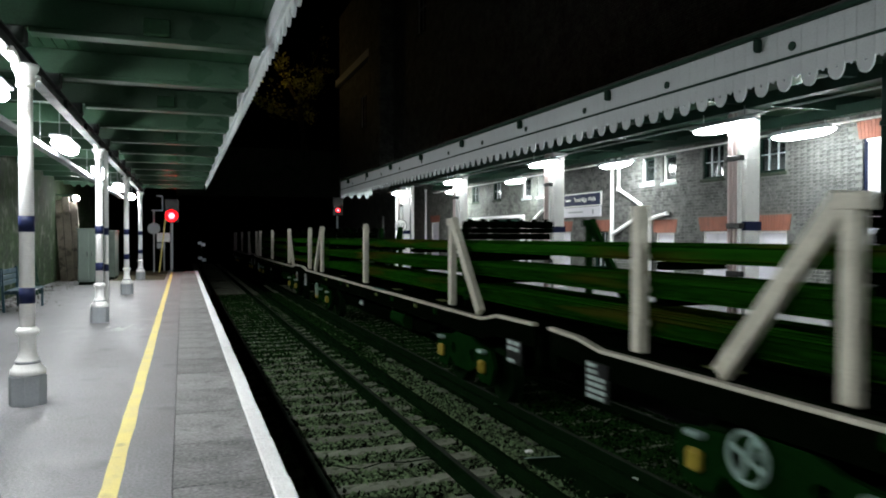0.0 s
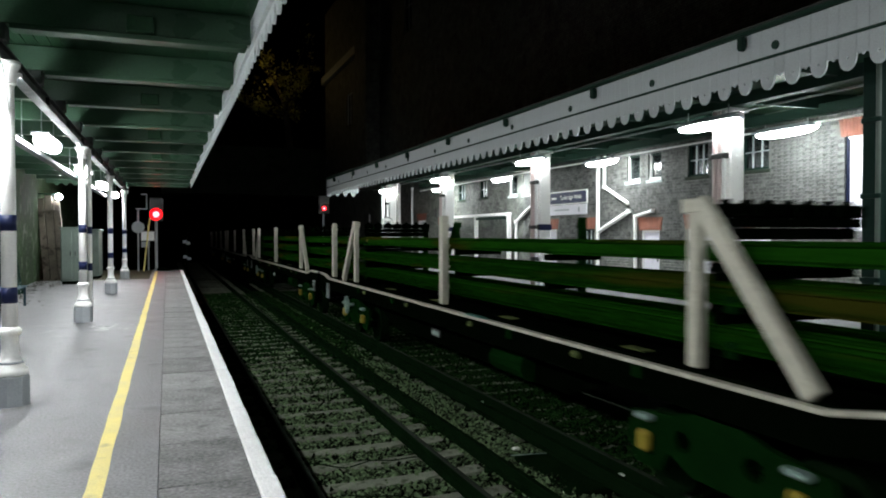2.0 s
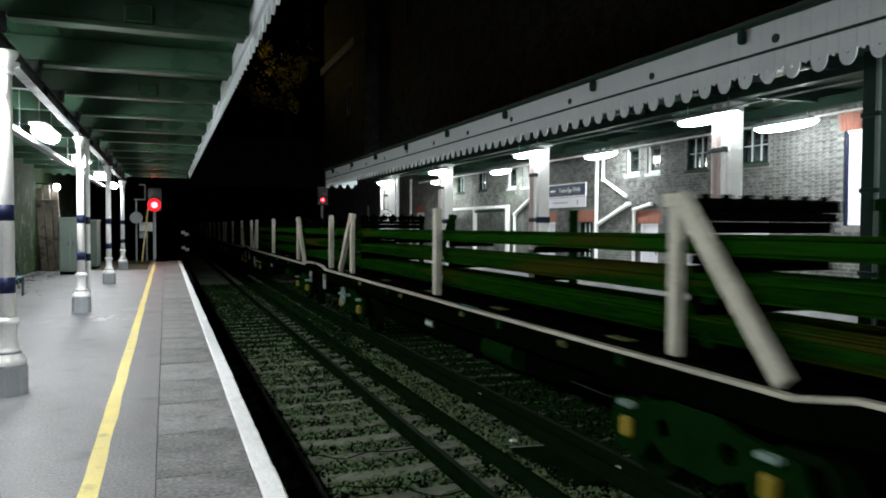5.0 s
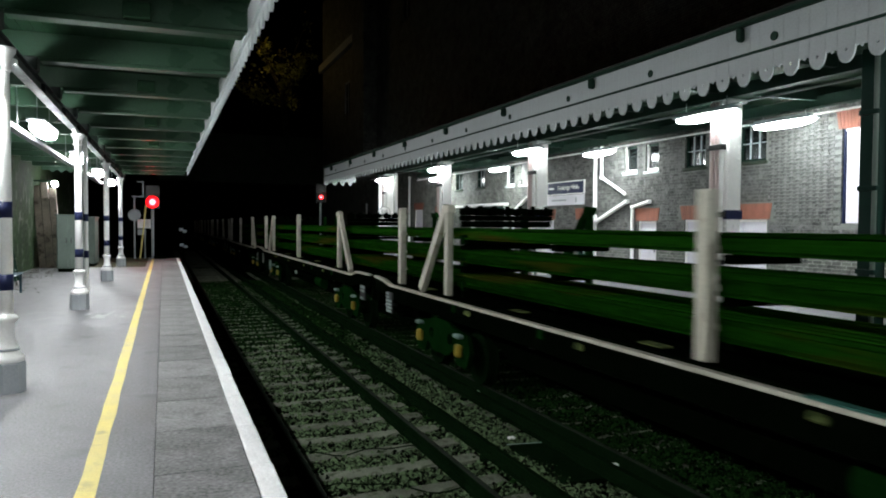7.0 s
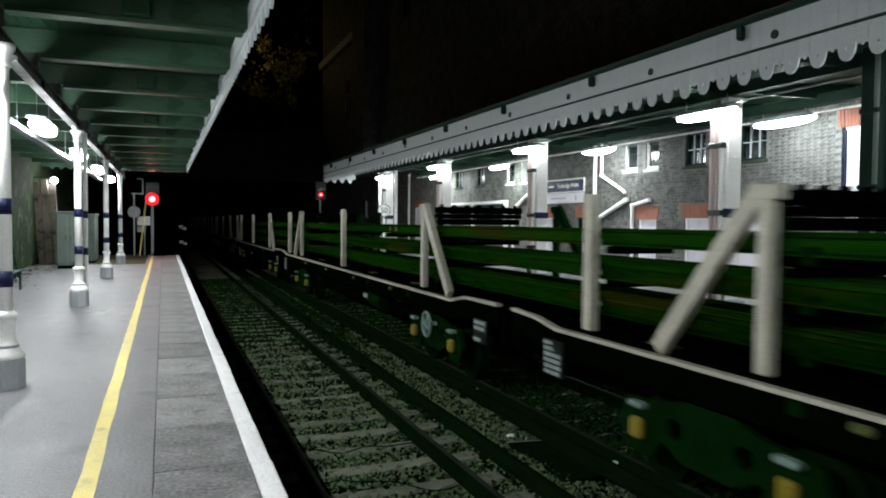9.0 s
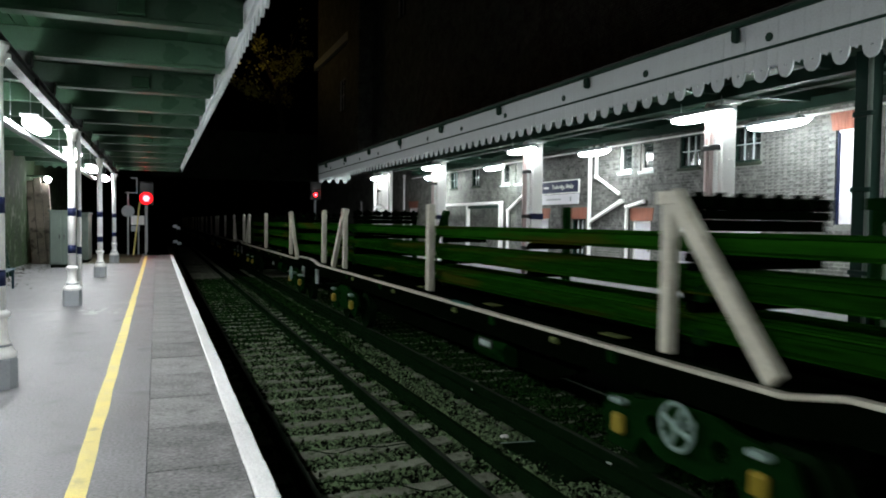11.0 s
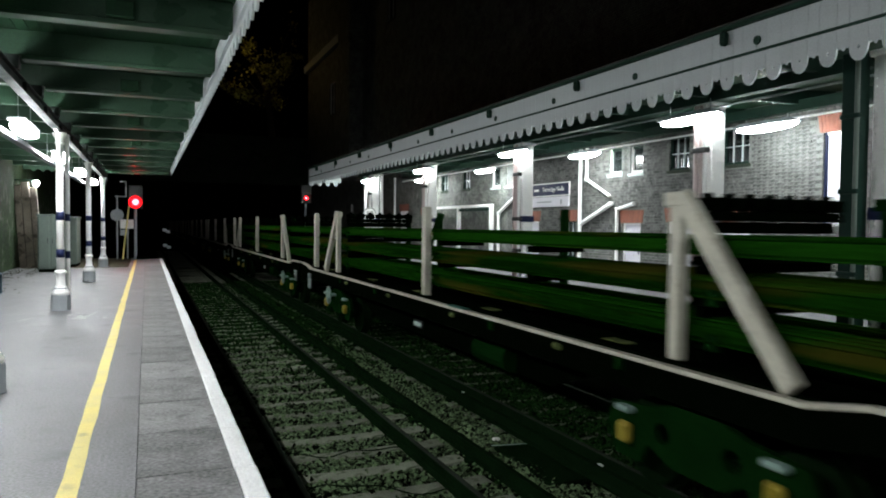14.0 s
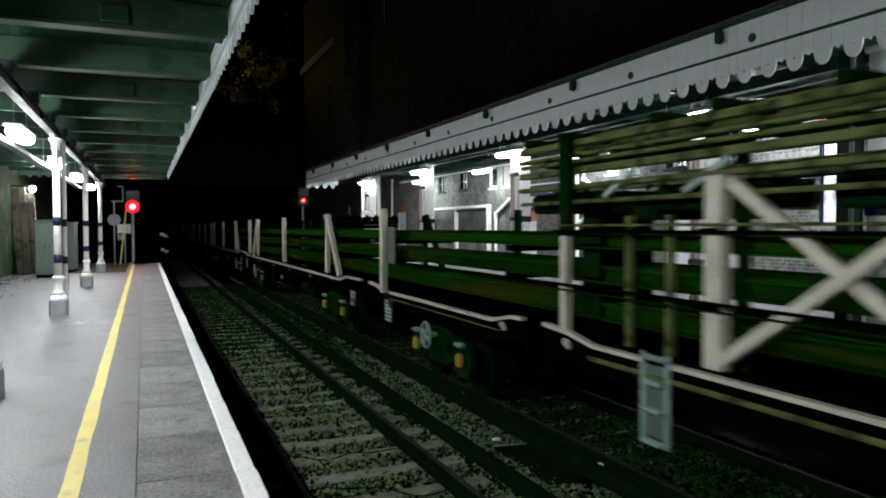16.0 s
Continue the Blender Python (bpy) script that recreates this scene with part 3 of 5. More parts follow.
def iron_column(y):
    """A slim round iron column on a moulded octagonal foot, with painted bands and a capital."""
    t = thing("platform_column", "white cast-iron column with navy bands and grey foot", "column", "columns on the near platform", m=pose(-1.45, y, 0))
    part("foot", lathe(bmesh.new(), [(0.163, 0), (0.163, 0.27), (0.152, 0.285)], 8), M["grey"], t, "grey painted octagonal foot")
    part("base_moulding", lathe(bmesh.new(), [(0.146, 0.285), (0.152, 0.3), (0.15, 0.335), (0.128, 0.352), (0.122, 0.372), (0.108, 0.388), (0.106, 0.42), (0.092, 0.435), (0.082, 0.46), (0.074, 0.52), (0.072, 0.65), (0.088, 0.662), (0.103, 0.68), (0.103, 0.705), (0.085, 0.725), (0.067, 0.735)], 28), M["white"], t, smooth=True)
    part("collar_line", lathe(bmesh.new(), [(0.109, 0.391), (0.109, 0.415)], 28), M["grey"], t, "grey painted groove", smooth=True)
    part("shaft", lathe(bmesh.new(), [(0.067, 0.735), (0.064, 2.0), (0.061, 3.0)], 24), M["white"], t, smooth=True)
    for z in (0.96, 1.64):
        part("band", lathe(bmesh.new(), [(0.0695, z), (0.0695, z + 0.15)], 24), M["blue"], t, "navy painted band", smooth=True)
    part("capital", lathe(bmesh.new(), [(0.062, 3.0), (0.082, 3.015), (0.082, 3.04), (0.07, 3.055), (0.085, 3.13), (0.115, 3.18), (0.12, 3.22)], 24), M["white"], t, smooth=True)
    for s in (-1, 1):
        br = bmesh.new()
        pts = [Vector((0, s * (0.1 + 0.55 * (1 - math.cos(a))), 2.78 + 0.44 * math.sin(a))) for a in [i * math.pi / 16 for i in range(9)]]
        for p, q in zip(pts, pts[1:]):
            bar(br, p, q, 0.05, 0.045)
        part("bracket", br, M["white"], t)
    return t


col = iron_column(COLS[0])
for y in COLS[1:]:
    copy_thing(col, pose(-1.39 if y == COLS[2] else -1.45, y, 0))
dp = thing("downpipe", "slim white downpipe with navy bands beside a column", "pipe", m=pose(-1.36, COLS[3] + 0.32, 0))
part("pipe", rod(bmesh.new(), (0, 0, 0), (0, 0, 3.22), 0.04, n=12), M["white"], dp)
part("collar", rod(bmesh.new(), (0, 0, 0.3), (0, 0, 0.36), 0.055, n=12), M["white"], dp)
for z in (0.93, 1.62):
    part("band", rod(bmesh.new(), (0, 0, z), (0, 0, z + 0.14), 0.043, n=12), M["blue"], dp, "navy painted band")
gd = thing("girder", "pale iron lattice girder on the column heads", "girder")
part("top_flange", bx(-1.5, -1.4, CAN_Y0, CAN_Y1 - 0.2, 3.37, 3.39), M["girder"], gd)
part("bottom_flange", bx(-1.51, -1.39, CAN_Y0, CAN_Y1 - 0.2, 3.22, 3.24), M["girder"], gd)
part("web", bx(-1.458, -1.442, CAN_Y0, CAN_Y1 - 0.2, 3.241, 3.369), M["girder"], gd)
for i in range(17):
    y = -2.6 + i * 2.06
    part("packing_block", bx(-1.53, -1.37, y - 0.1, y + 0.1, 3.391, 3.548, 0.008), M["girder"], gd)
    part("stiffener", bx(-1.505, -1.395, y + 0.7, y + 0.712, 3.2405, 3.3695), M["girder"], gd)
tray = thing("cable_tray", "galvanised cable trunking hung behind the columns", "trunking")
part("trunking", bx(-2.2, -2.06, CAN_Y0, 29, 3.0, 3.08, 0.008), M["trunking"], tray)
for i in range(12):
    part("hanger", rod(bmesh.new(), (-2.13, -5 + i * 3, 3.08), (-2.13, -5 + i * 3, 3.86), 0.008, n=6), M["steel"], tray)


def tube_lamp(name_mat, length, label, group, m, drop, shade=False):
    """A linear fluorescent fitting: a long rounded diffuser under a metal spine, hung on two rods."""
    t = thing("fluorescent_light", label, "light", group, m=m)
    d = bmesh.new()
    lathe(d, [(0.15 * max(0.06, (1 - abs(u) ** 2.6)) ** 0.5, u * length / 2) for u in [-1 + k / 9 for k in range(19)]], 24)
    bmesh.ops.transform(d, verts=d.verts, matrix=pose(0, 0, 0, 90) @ Matrix.Diagonal((1, 0.66, 1, 1)))
    if shade:
        for v in d.verts:
            v.co.z = min(v.co.z, 0.02)
        part("reflector", bx(-0.17, 0.17, -length * 0.49, length * 0.49, 0.022, 0.07, 0.015), M["grey"], t, "grey reflector over the diffuser")
    part("diffuser", d, M[name_mat], t, "glowing white diffuser", smooth=True)
    part("spine", bx(-0.13, 0.13, -length * 0.44, length * 0.44, 0.07, 0.112, 0.01), M["grey"], t, "grey reflector tray")
    for s in (-1, 1):
        part("hanger", rod(bmesh.new(), (0, s * length * 0.35, 0.11), (0, s * length * 0.35, drop), 0.008, n=6), M["steel"], t)
    return t


lamp = tube_lamp("tube_near", 1.8, "lit fluorescent tube light hung under the canopy", "near platform lights", pose(-1.8, LAMPS[0], 3.07), 0.77)
for y in LAMPS[1:]:
    copy_thing(lamp, pose(-1.8, y, 3.07))

# ---- wall behind the near platform and what stands against it ----
structure("wall_near", bx(-4.6, -4.2, -16, 41, 0, 9.0), M["moss"], "mossy stained retaining wall")
structure("wall_back", bx(-4.2, 13, -16.4, -16, -1.22, 9.0), M["render"], "dark wall closing the station behind")
pl = thing("timber_pier", "pale weathered timber post against the wall", "post", m=pose(-3.72, 28.6, 0, 0, -3.5, 0))
part("board", bx(-0.34, -0.13, -0.1, 0.1, 0.02, 2.9, 0.01), M["timber"], pl)
part("board", bx(-0.11, 0.12, -0.1, 0.1, 0.008, 3.0, 0.01), M["timber"], pl)
part("board", bx(0.14, 0.36, -0.08, 0.1, 0, 2.8, 0.01), M["timber"], pl)
part("cross_rail", bx(-0.3, 0.3, -0.14, -0.102, 2.4, 2.5, 0.01), M["timber"], pl)
bl = thing("wall_light", "small lit bulkhead light on a wall bracket", "light", m=pose(-3.55, 28.5, 2.95))
part("globe", lathe(bmesh.new(), [(0.02, -0.1), (0.09, -0.07), (0.11, 0), (0.09, 0.07), (0.02, 0.1)], 14), M["tube_near"], bl, smooth=True)
part("arm", bx(-0.65, -0.1, -0.02, 0.02, 0.08, 0.12), M["green"], bl)


def cabinet(x, y, w, d, h, label):
    t = thing("equipment_cabinet", label, "cabinet", "trackside cabinets", m=pose(x, y, 0))
    part("plinth", bx(-w / 2 + 0.03, w / 2 - 0.03, -d / 2 + 0.03, d / 2 - 0.03, 0, 0.1), M["wagon"], t)
    part("body", bx(-w / 2, w / 2, -d / 2, d / 2, 0.1, h, 0.012), M["cabinet"], t)
    part("roof", bx(-w / 2 - 0.04, w / 2 + 0.04, -d / 2 - 0.04, d / 2 + 0.04, h, h + 0.06, 0.015), M["cabinet"], t)
    for s in (-1, 1):
        door = part("door", bx(s * w / 4 - w / 4 + 0.03, s * w / 4 + w / 4 - 0.03, -d / 2 - 0.025, -d / 2 - 0.002, 0.16, h - 0.06, 0.006), M["cabinet"], t)
        part("handle", bx(s * 0.07 - 0.015, s * 0.07 + 0.015, -d / 2 - 0.055, -d / 2 - 0.026, h * 0.52, h * 0.52 + 0.14, 0.005), M["black"], door)


cabinet(-2.85, 26.5, 0.72, 1.0, 1.8, "grey steel equipment cabinet beside the wall")
cabinet(-2.72, 29.6, 0.8, 1.6, 1.75, "long grey steel equipment cabinet behind another")
bench = thing("bench", "dark blue-green metal platform bench against the wall", "bench", m=pose(-3.22, 17.85, 0))
for i in range(4):
    part("seat_slat", bx(-0.25 + i * 0.13, -0.14 + i * 0.13, -0.8, 0.8, 0.43, 0.46, 0.008), M["bench_blue"], bench)
for i in range(3):
    part("back_slat", bx(-0.34, -0.31, -0.8, 0.8, 0.55 + i * 0.12, 0.65 + i * 0.12, 0.008), M["bench_blue"], bench)
for s in (-1, 1):
    lg = bmesh.new()
    bar(lg, (0.2, s * 0.7, 0), (0.2, s * 0.7, 0.43), 0.05, 0.05)
    bar(lg, (-0.28, s * 0.7, 0), (-0.32, s * 0.7, 0.92), 0.05, 0.05)
    bar(lg, (-0.28, s * 0.7, 0.405), (0.22, s * 0.7, 0.405), 0.05, 0.05, (0, 1, 0))
    part("leg", lg, M["bench_blue"], bench)
lad = thing("ladder", "dark green ladder leaning on the wall", "ladder", m=pose(-4.0, 22.2, 0))
for s in (-0.2, 0.2):
    part("stile", bar(bmesh.new(), (0.3, s, 0), (-0.1, s, 2.6), 0.06, 0.03), M["green"], lad)
for i in range(8):
    part("rung", rod(bmesh.new(), (0.26 - i * 0.046, -0.2, 0.3 + i * 0.3), (0.26 - i * 0.046, 0.2, 0.3 + i * 0.3), 0.015, n=6), M["green"], lad)


def signal(x, y, z0, zl, r, label):
    t = thing("railway_signal", label, "signal", "red signals", m=pose(x, y, 0))
    part("post", rod(bmesh.new(), (0, 0.18, z0), (0, 0.18, zl + 0.35), 0.06), M["grey"], t)
    head = part("head", bx(-0.3, 0.3, 0, 0.17, zl - 0.3, zl + 0.75, 0.04), M["black"], t)
    part("lens", lathe(bmesh.new(), [(r, -0.01), (r, 0.0), (r * 0.7, 0.03), (0.01, 0.04)], 16), M["red"], head, "glowing red lens").matrix_basis = pose(0, -0.012, zl, 90)
    # Glowing disc imitates the bloom; the real lens ends at r.
    part("lens_rim", lathe(bmesh.new(), [(r * 2, 0.0), (r * 2, 0.01)], 24), M["red_bloom"], head, "red bloom drawn around the lens").matrix_basis = pose(0, -0.001, zl, 90)
    hood = bmesh.new()
    for i in range(9):
        a, b = math.pi * i / 9, math.pi * (i + 1) / 9
        bar(hood, (0.29 * math.cos(a), -0.13, zl + 0.29 * math.sin(a)), (0.29 * math.cos(b), -0.13, zl + 0.29 * math.sin(b)), 0.24, 0.008, (0, 1, 0))
    part("hood", hood, M["black"], head)


signal(-0.45, 34.5, 0, 2.52, 0.135, "red colour-light signal on a post at the platform end")
signal(8.2, 39.8, 0, 3.07, 0.06, "red colour-light signal at the end of the far platform")
rs = thing("sign_post", "round white sign on a slim post with a hooped top", "sign", m=pose(-1.19, 34.4, 0))
part("post", rod(bmesh.new(), (0, 0.05, 0), (0, 0.05, 2.75), 0.03), M["steel"], rs)
part("disc", rod(bmesh.new(), (0, -0.01, 1.94), (0, 0.02, 1.94), 0.26, n=28), M["grey"], rs, "round white sign face")
part("arm", rod(bmesh.new(), (-0.1, 0.05, 2.75), (0.36, 0.05, 2.75), 0.025), M["steel"], rs)
part("upright", rod(bmesh.new(), (0.36, 0.05, 2.72), (0.36, 0.05, 3.4), 0.025), M["steel"], rs)
part("hook", rod(bmesh.new(), (0.36, 0.05, 3.4), (0.12, 0.05, 3.4), 0.025), M["steel"], rs)
yp = thing("marker_pole", "leaning yellow marker pole at the platform end", "pole", m=pose(-0.85, 34.3, 0))
part("shaft", rod(bmesh.new(), (-0.12, 0, 0), (0.14, 0, 2.35), 0.028), M["yellow"], yp)
nb = thing("notice_board", "small pale notice boards on a post", "sign", m=pose(-0.78, 34.8, 0))
part("post", rod(bmesh.new(), (0, 0.04, 0), (0, 0.04, 2.0), 0.03), M["steel"], nb)
part("board", bx(-0.3, 0.25, 0, 0.02, 1.35, 1.75), M["white"], nb)
part("board", bx(-0.3, 0.05, 0, 0.02, 1.05, 1.3), M["grey"], nb)
sb = thing("step_box", "low dark box on the platform beside the signal", "box", m=pose(-0.15, 34.6, 0))
part("lid", bx(-0.3, 0.3, -0.3, 0.3, 0.08, 0.12, 0.01), M["wagon"], sb)
part("body", bx(-0.27, 0.27, -0.27, 0.27, 0, 0.08), M["wagon"], sb)
mk = thing("marker_boards", "small white marker plates on a dark post", "sign", m=pose(0.9, 37.5, 0))
part("post", rod(bmesh.new(), (0, 0.05, -1.2), (0, 0.05, 1.5), 0.04), M["wagon"], mk)
for a, z in ((-0.1, 1.2), (0.06, 1.12), (-0.08, 0.45), (0.1, 0.36)):
    part("plate", bx(a - 0.08, a + 0.1, 0, 0.012, z, z + 0.14), M["grey"], mk)

# ---- far platform: canopy, columns, lamps ----
FAR_X, FAR_Z, FAR_Y0, FAR_Y1 = 7.0, 3.4, -12.0, 33.3
fc = bmesh.new()
extrude_y(fc, [(FAR_X + 0.03, 4.08), (FACADE, 4.3), (FACADE, 4.36), (FAR_X + 0.03, 4.14)], FAR_Y0, FAR_Y1)
tagged(part("ceiling_far", fc, M["ceiling"]), "dark green underside of the far canopy", "ceiling", kind="structure")
structure("roof_far", extrude_y(bmesh.new(), [(FAR_X - 0.05, 4.212), (FACADE, 4.5), (FACADE, 4.56), (FAR_X - 0.05, 4.25)], FAR_Y0, FAR_Y1 + 0.1), M["roof"], "dark felt roof of the far canopy")
vf = thing("canopy_valance", "grey-white scalloped timber valance with pierced diamonds", "valance", "canopy valances")
for i in range(118):
    piece("board", lobe_far, vf, pose(FAR_X, FAR_Y1 - 0.12 - i * 0.375, FAR_Z))
    piece("board", slot_far, vf, pose(FAR_X, FAR_Y1 - 0.3075 - i * 0.375, FAR_Z))
part("moulding", bx(FAR_X - 0.03, FAR_X - 0.001, FAR_Y0, FAR_Y1, 3.78, 3.815, 0.008), M["green"], vf, "narrow green moulding")
part("gutter", bx(FAR_X - 0.1, FAR_X - 0.001, FAR_Y0, FAR_Y1, 4.15, 4.21, 0.02), M["green"], vf, "dark green gutter")
for i in range(16):
    y = 6.8 + 2.4 * (i - 5)
    part("roundel", rod(bmesh.new(), (FAR_X - 0.02, y, 3.93), (FAR_X - 0.001, y, 3.93), 0.055, n=16), M["green"], vf, "green painted roundel")
for i in range(10):
    y = 7.3 + 3.45 * (i - 2)
    part("bracket", bx(FAR_X - 0.13, FAR_X - 0.002, y - 0.04, y + 0.04, 3.96, 4.149, 0.03), M["green"], vf)
vg = thing("canopy_valance", "scalloped timber valance across the far canopy end", "valance", "canopy valances", m=pose(FAR_X + 0.01, FAR_Y1 + 0.03, FAR_Z, 0, 0, -90))
for i in range(4):
    piece("board", lobe_far, vg, pose(0, 0.12 + i * 0.375, 0))
    piece("board", slot_far, vg, pose(0, 0.3075 + i * 0.375, 0))
for x in (9.4, 11.6):
    structure("trim_beam", bx(x - 0.1, x + 0.1, FAR_Y0, FAR_Y1 - 0.2, 3.86, 4.06), M["green"], "dark green beam under the far canopy")
for i in range(19):
    y = -10.5 + i * 2.3
    t = thing("canopy_beam", "dark green beam across the far canopy", "beam", "far canopy beams", m=pose(0, y, 0))
    part("beam_web", extrude_y(bmesh.new(), [(FAR_X + 0.06, 3.92), (FACADE, 4.0), (FACADE, 4.29), (FAR_X + 0.06, 4.07)], -0.06, 0.06), M["green"], t)


def riveted_column(x, y, paint, label, front=False):
    """A square built-up column of plates, with rows of rivets and a painted band."""
    t = thing("station_column", label, "column", "riveted columns on the far platform", m=pose(x, y, 0))
    part("foot", bx(-0.24, 0.24, -0.24, 0.24, 0, 0.25, 0.02), M["grey"], t)
    part("shaft", bx(-0.155, 0.155, -0.155, 0.155, 0.25, 3.86, 0.01), paint, t)
    rv = bmesh.new()
    for k in range(34):
        z = 0.4 + k * 0.1
        for o in (-0.115, 0.0, 0.115):
            if o == 0 and k % 2:
                continue
            for p in ((o, -0.16, z), (-0.16, o, z)):
                bmesh.ops.create_cube(rv, size=0.028, matrix=Matrix.Translation(p))
    tagged(part("rivets", rv, paint, t), kind="stuff")
    part("band", bx(-0.176, 0.176, -0.176, 0.176, 1.72, 1.88), M["blue"], t, "navy painted band")
    part("cap", bx(-0.22, 0.22, -0.22, 0.22, 3.78, 3.85, 0.02), paint, t)
    turn = pose(0, 0, 0, 0, 0, 90) if front else pose(0, 0, 0)
    for dy, r, pm in ((-0.11, 0.04, M["white"]), (0.0, 0.035, M["pink"]), (0.12, 0.045, M["pink"])):
        part("pipe", rod(bmesh.new(), (-0.26, dy, 0), (-0.26, dy, 3.8), r), paint if front else pm, t, "painted downpipe").matrix_basis = turn
    for z in (0.9, 1.75, 2.95):
        part("clip", bx(-0.31, -0.19, -0.16, 0.17, z, z + 0.1, 0.01), M["black"], t).matrix_basis = turn
    return t


c0 = riveted_column(9.5, FAR_COLS[0], M["white"], "white riveted steel column with a navy band")
for y in FAR_COLS[1:]:
    copy_thing(c0, pose(9.5, y, 0))
end_col = riveted_column(8.64, 6.2, M["white"], "white riveted steel column beside a dark box for its shaded side")
for ob in [c for c in end_col.children if c.name.startswith(("pipe", "clip"))]:
    bpy.data.objects.remove(ob)
# Dark box stands in for the column's shaded track-side face; the pipe is real.
duct = thing("pipe_duct", "dark box for the shaded side of a column, with a vertical pipe", "duct", m=pose(8.36, 6.5, 0))
part("duct", bx(-0.09, 0.09, -0.13, 0.13, 0, 3.84, 0.01), M["dark_teal"], duct)
part("pipe", rod(bmesh.new(), (-0.125, -0.12, 0), (-0.125, -0.12, 3.82), 0.03, n=12), M["cabinet"], duct)
for z in (1.0, 2.05, 3.0):
    part("clip", bx(-0.165, -0.091, -0.17, 0.1, z, z + 0.06, 0.008), M["dark_teal"], duct)
lamp2 = tube_lamp("tube", 1.5, "lit fluorescent tube light hung under the far canopy", "far platform lights", pose(9.25, FAR_COLS[0] + 0.32, 3.6), 0.3, True)
for y in FAR_COLS[1:]:
    copy_thing(lamp2, pose(9.25, y + 0.32, 3.6))
for i in range(6):
    copy_thing(lamp2, pose(11.6, 11.0 + 6.55 * (i - 2), 3.66))
cd = thing("conduit", "pale conduit run between the far platform lights", "conduit")
part("run", rod(bmesh.new(), (11.6, FAR_Y0, 3.74), (11.6, FAR_Y1, 3.74), 0.022), M["white"], cd)
part("run", rod(bmesh.new(), (9.25, FAR_Y0, 3.72), (9.25, FAR_Y1, 3.72), 0.018), M["steel"], cd)

# ---- station building ----
openings = [  # y0, y1, z0, z1, what fills it
    (14.23, 14.98, 3.07, 3.9, "sash"), (12.31, 13.12, 3.07, 3.9, "sash"), (16.98, 17.57, 3.12, 3.86, "white"), (16.03, 16.6, 3.1, 3.84, "white"),
    (9.6, 10.39, 1.66, 3.52, "panel"), (8.2, 9.1, 1.66, 3.52, "panel"), (13.73, 14.96, 0.0, 1.75, "door"), (12.25, 13.17, 0.0, 1.75, "door"), (16.09, 16.89, 0.0, 1.72, "door"),
    (19.31, 20.08, 0.63, 1.78, "sash"), (21.6, 22.7, 0.0, 1.78, "door"), (27.3, 28.1, 3.15, 3.9, "sash"), (29.7, 30.5, 3.15, 3.9, "sash"),
    (23.4, 24.1, 3.1, 3.86, "white"), (24.6, 25.3, 3.1, 3.86, "white"), (35.0, 36.2, 0.0, 2.35, "door"), (32.2, 33.0, 0.0, 2.1, "door"),
    (37.2, 38.6, 12.9, 15.6, "tall"), (50.6, 52.2, 9.6, 11.9, "tall"), (28.0, 29.4, 12.9, 15.6, "tall"), (45.5, 46.3, 1.9, 3.0, "white")]
facade = plate_with_holes(bmesh.new(), [(-16, -1.22), (60, -1.22), (60, 20), (-16, 20)], [[(a, c), (b, c), (b, d), (a, d)] for a, b, c, d, what in openings], 0.42)
bmesh.ops.translate(facade, verts=facade.verts, vec=(FACADE, 0, 0))
wall_facade = structure("wall_facade", facade, M["brick"], "grey-brown stock brick wall of the station building")
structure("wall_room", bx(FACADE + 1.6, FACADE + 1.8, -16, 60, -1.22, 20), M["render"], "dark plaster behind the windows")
structure("ledge", bx(FACADE - 0.35, FACADE - 0.002, 46.5, 60, 14.1, 14.7, 0.03), M["valance"], "pale stone ledge high on the building")
structure("pier", bx(FACADE - 0.9, FACADE - 0.002, 43.5, 46.4, 4.5, 20, 0.03), M["brick"], "brick pier of the building")
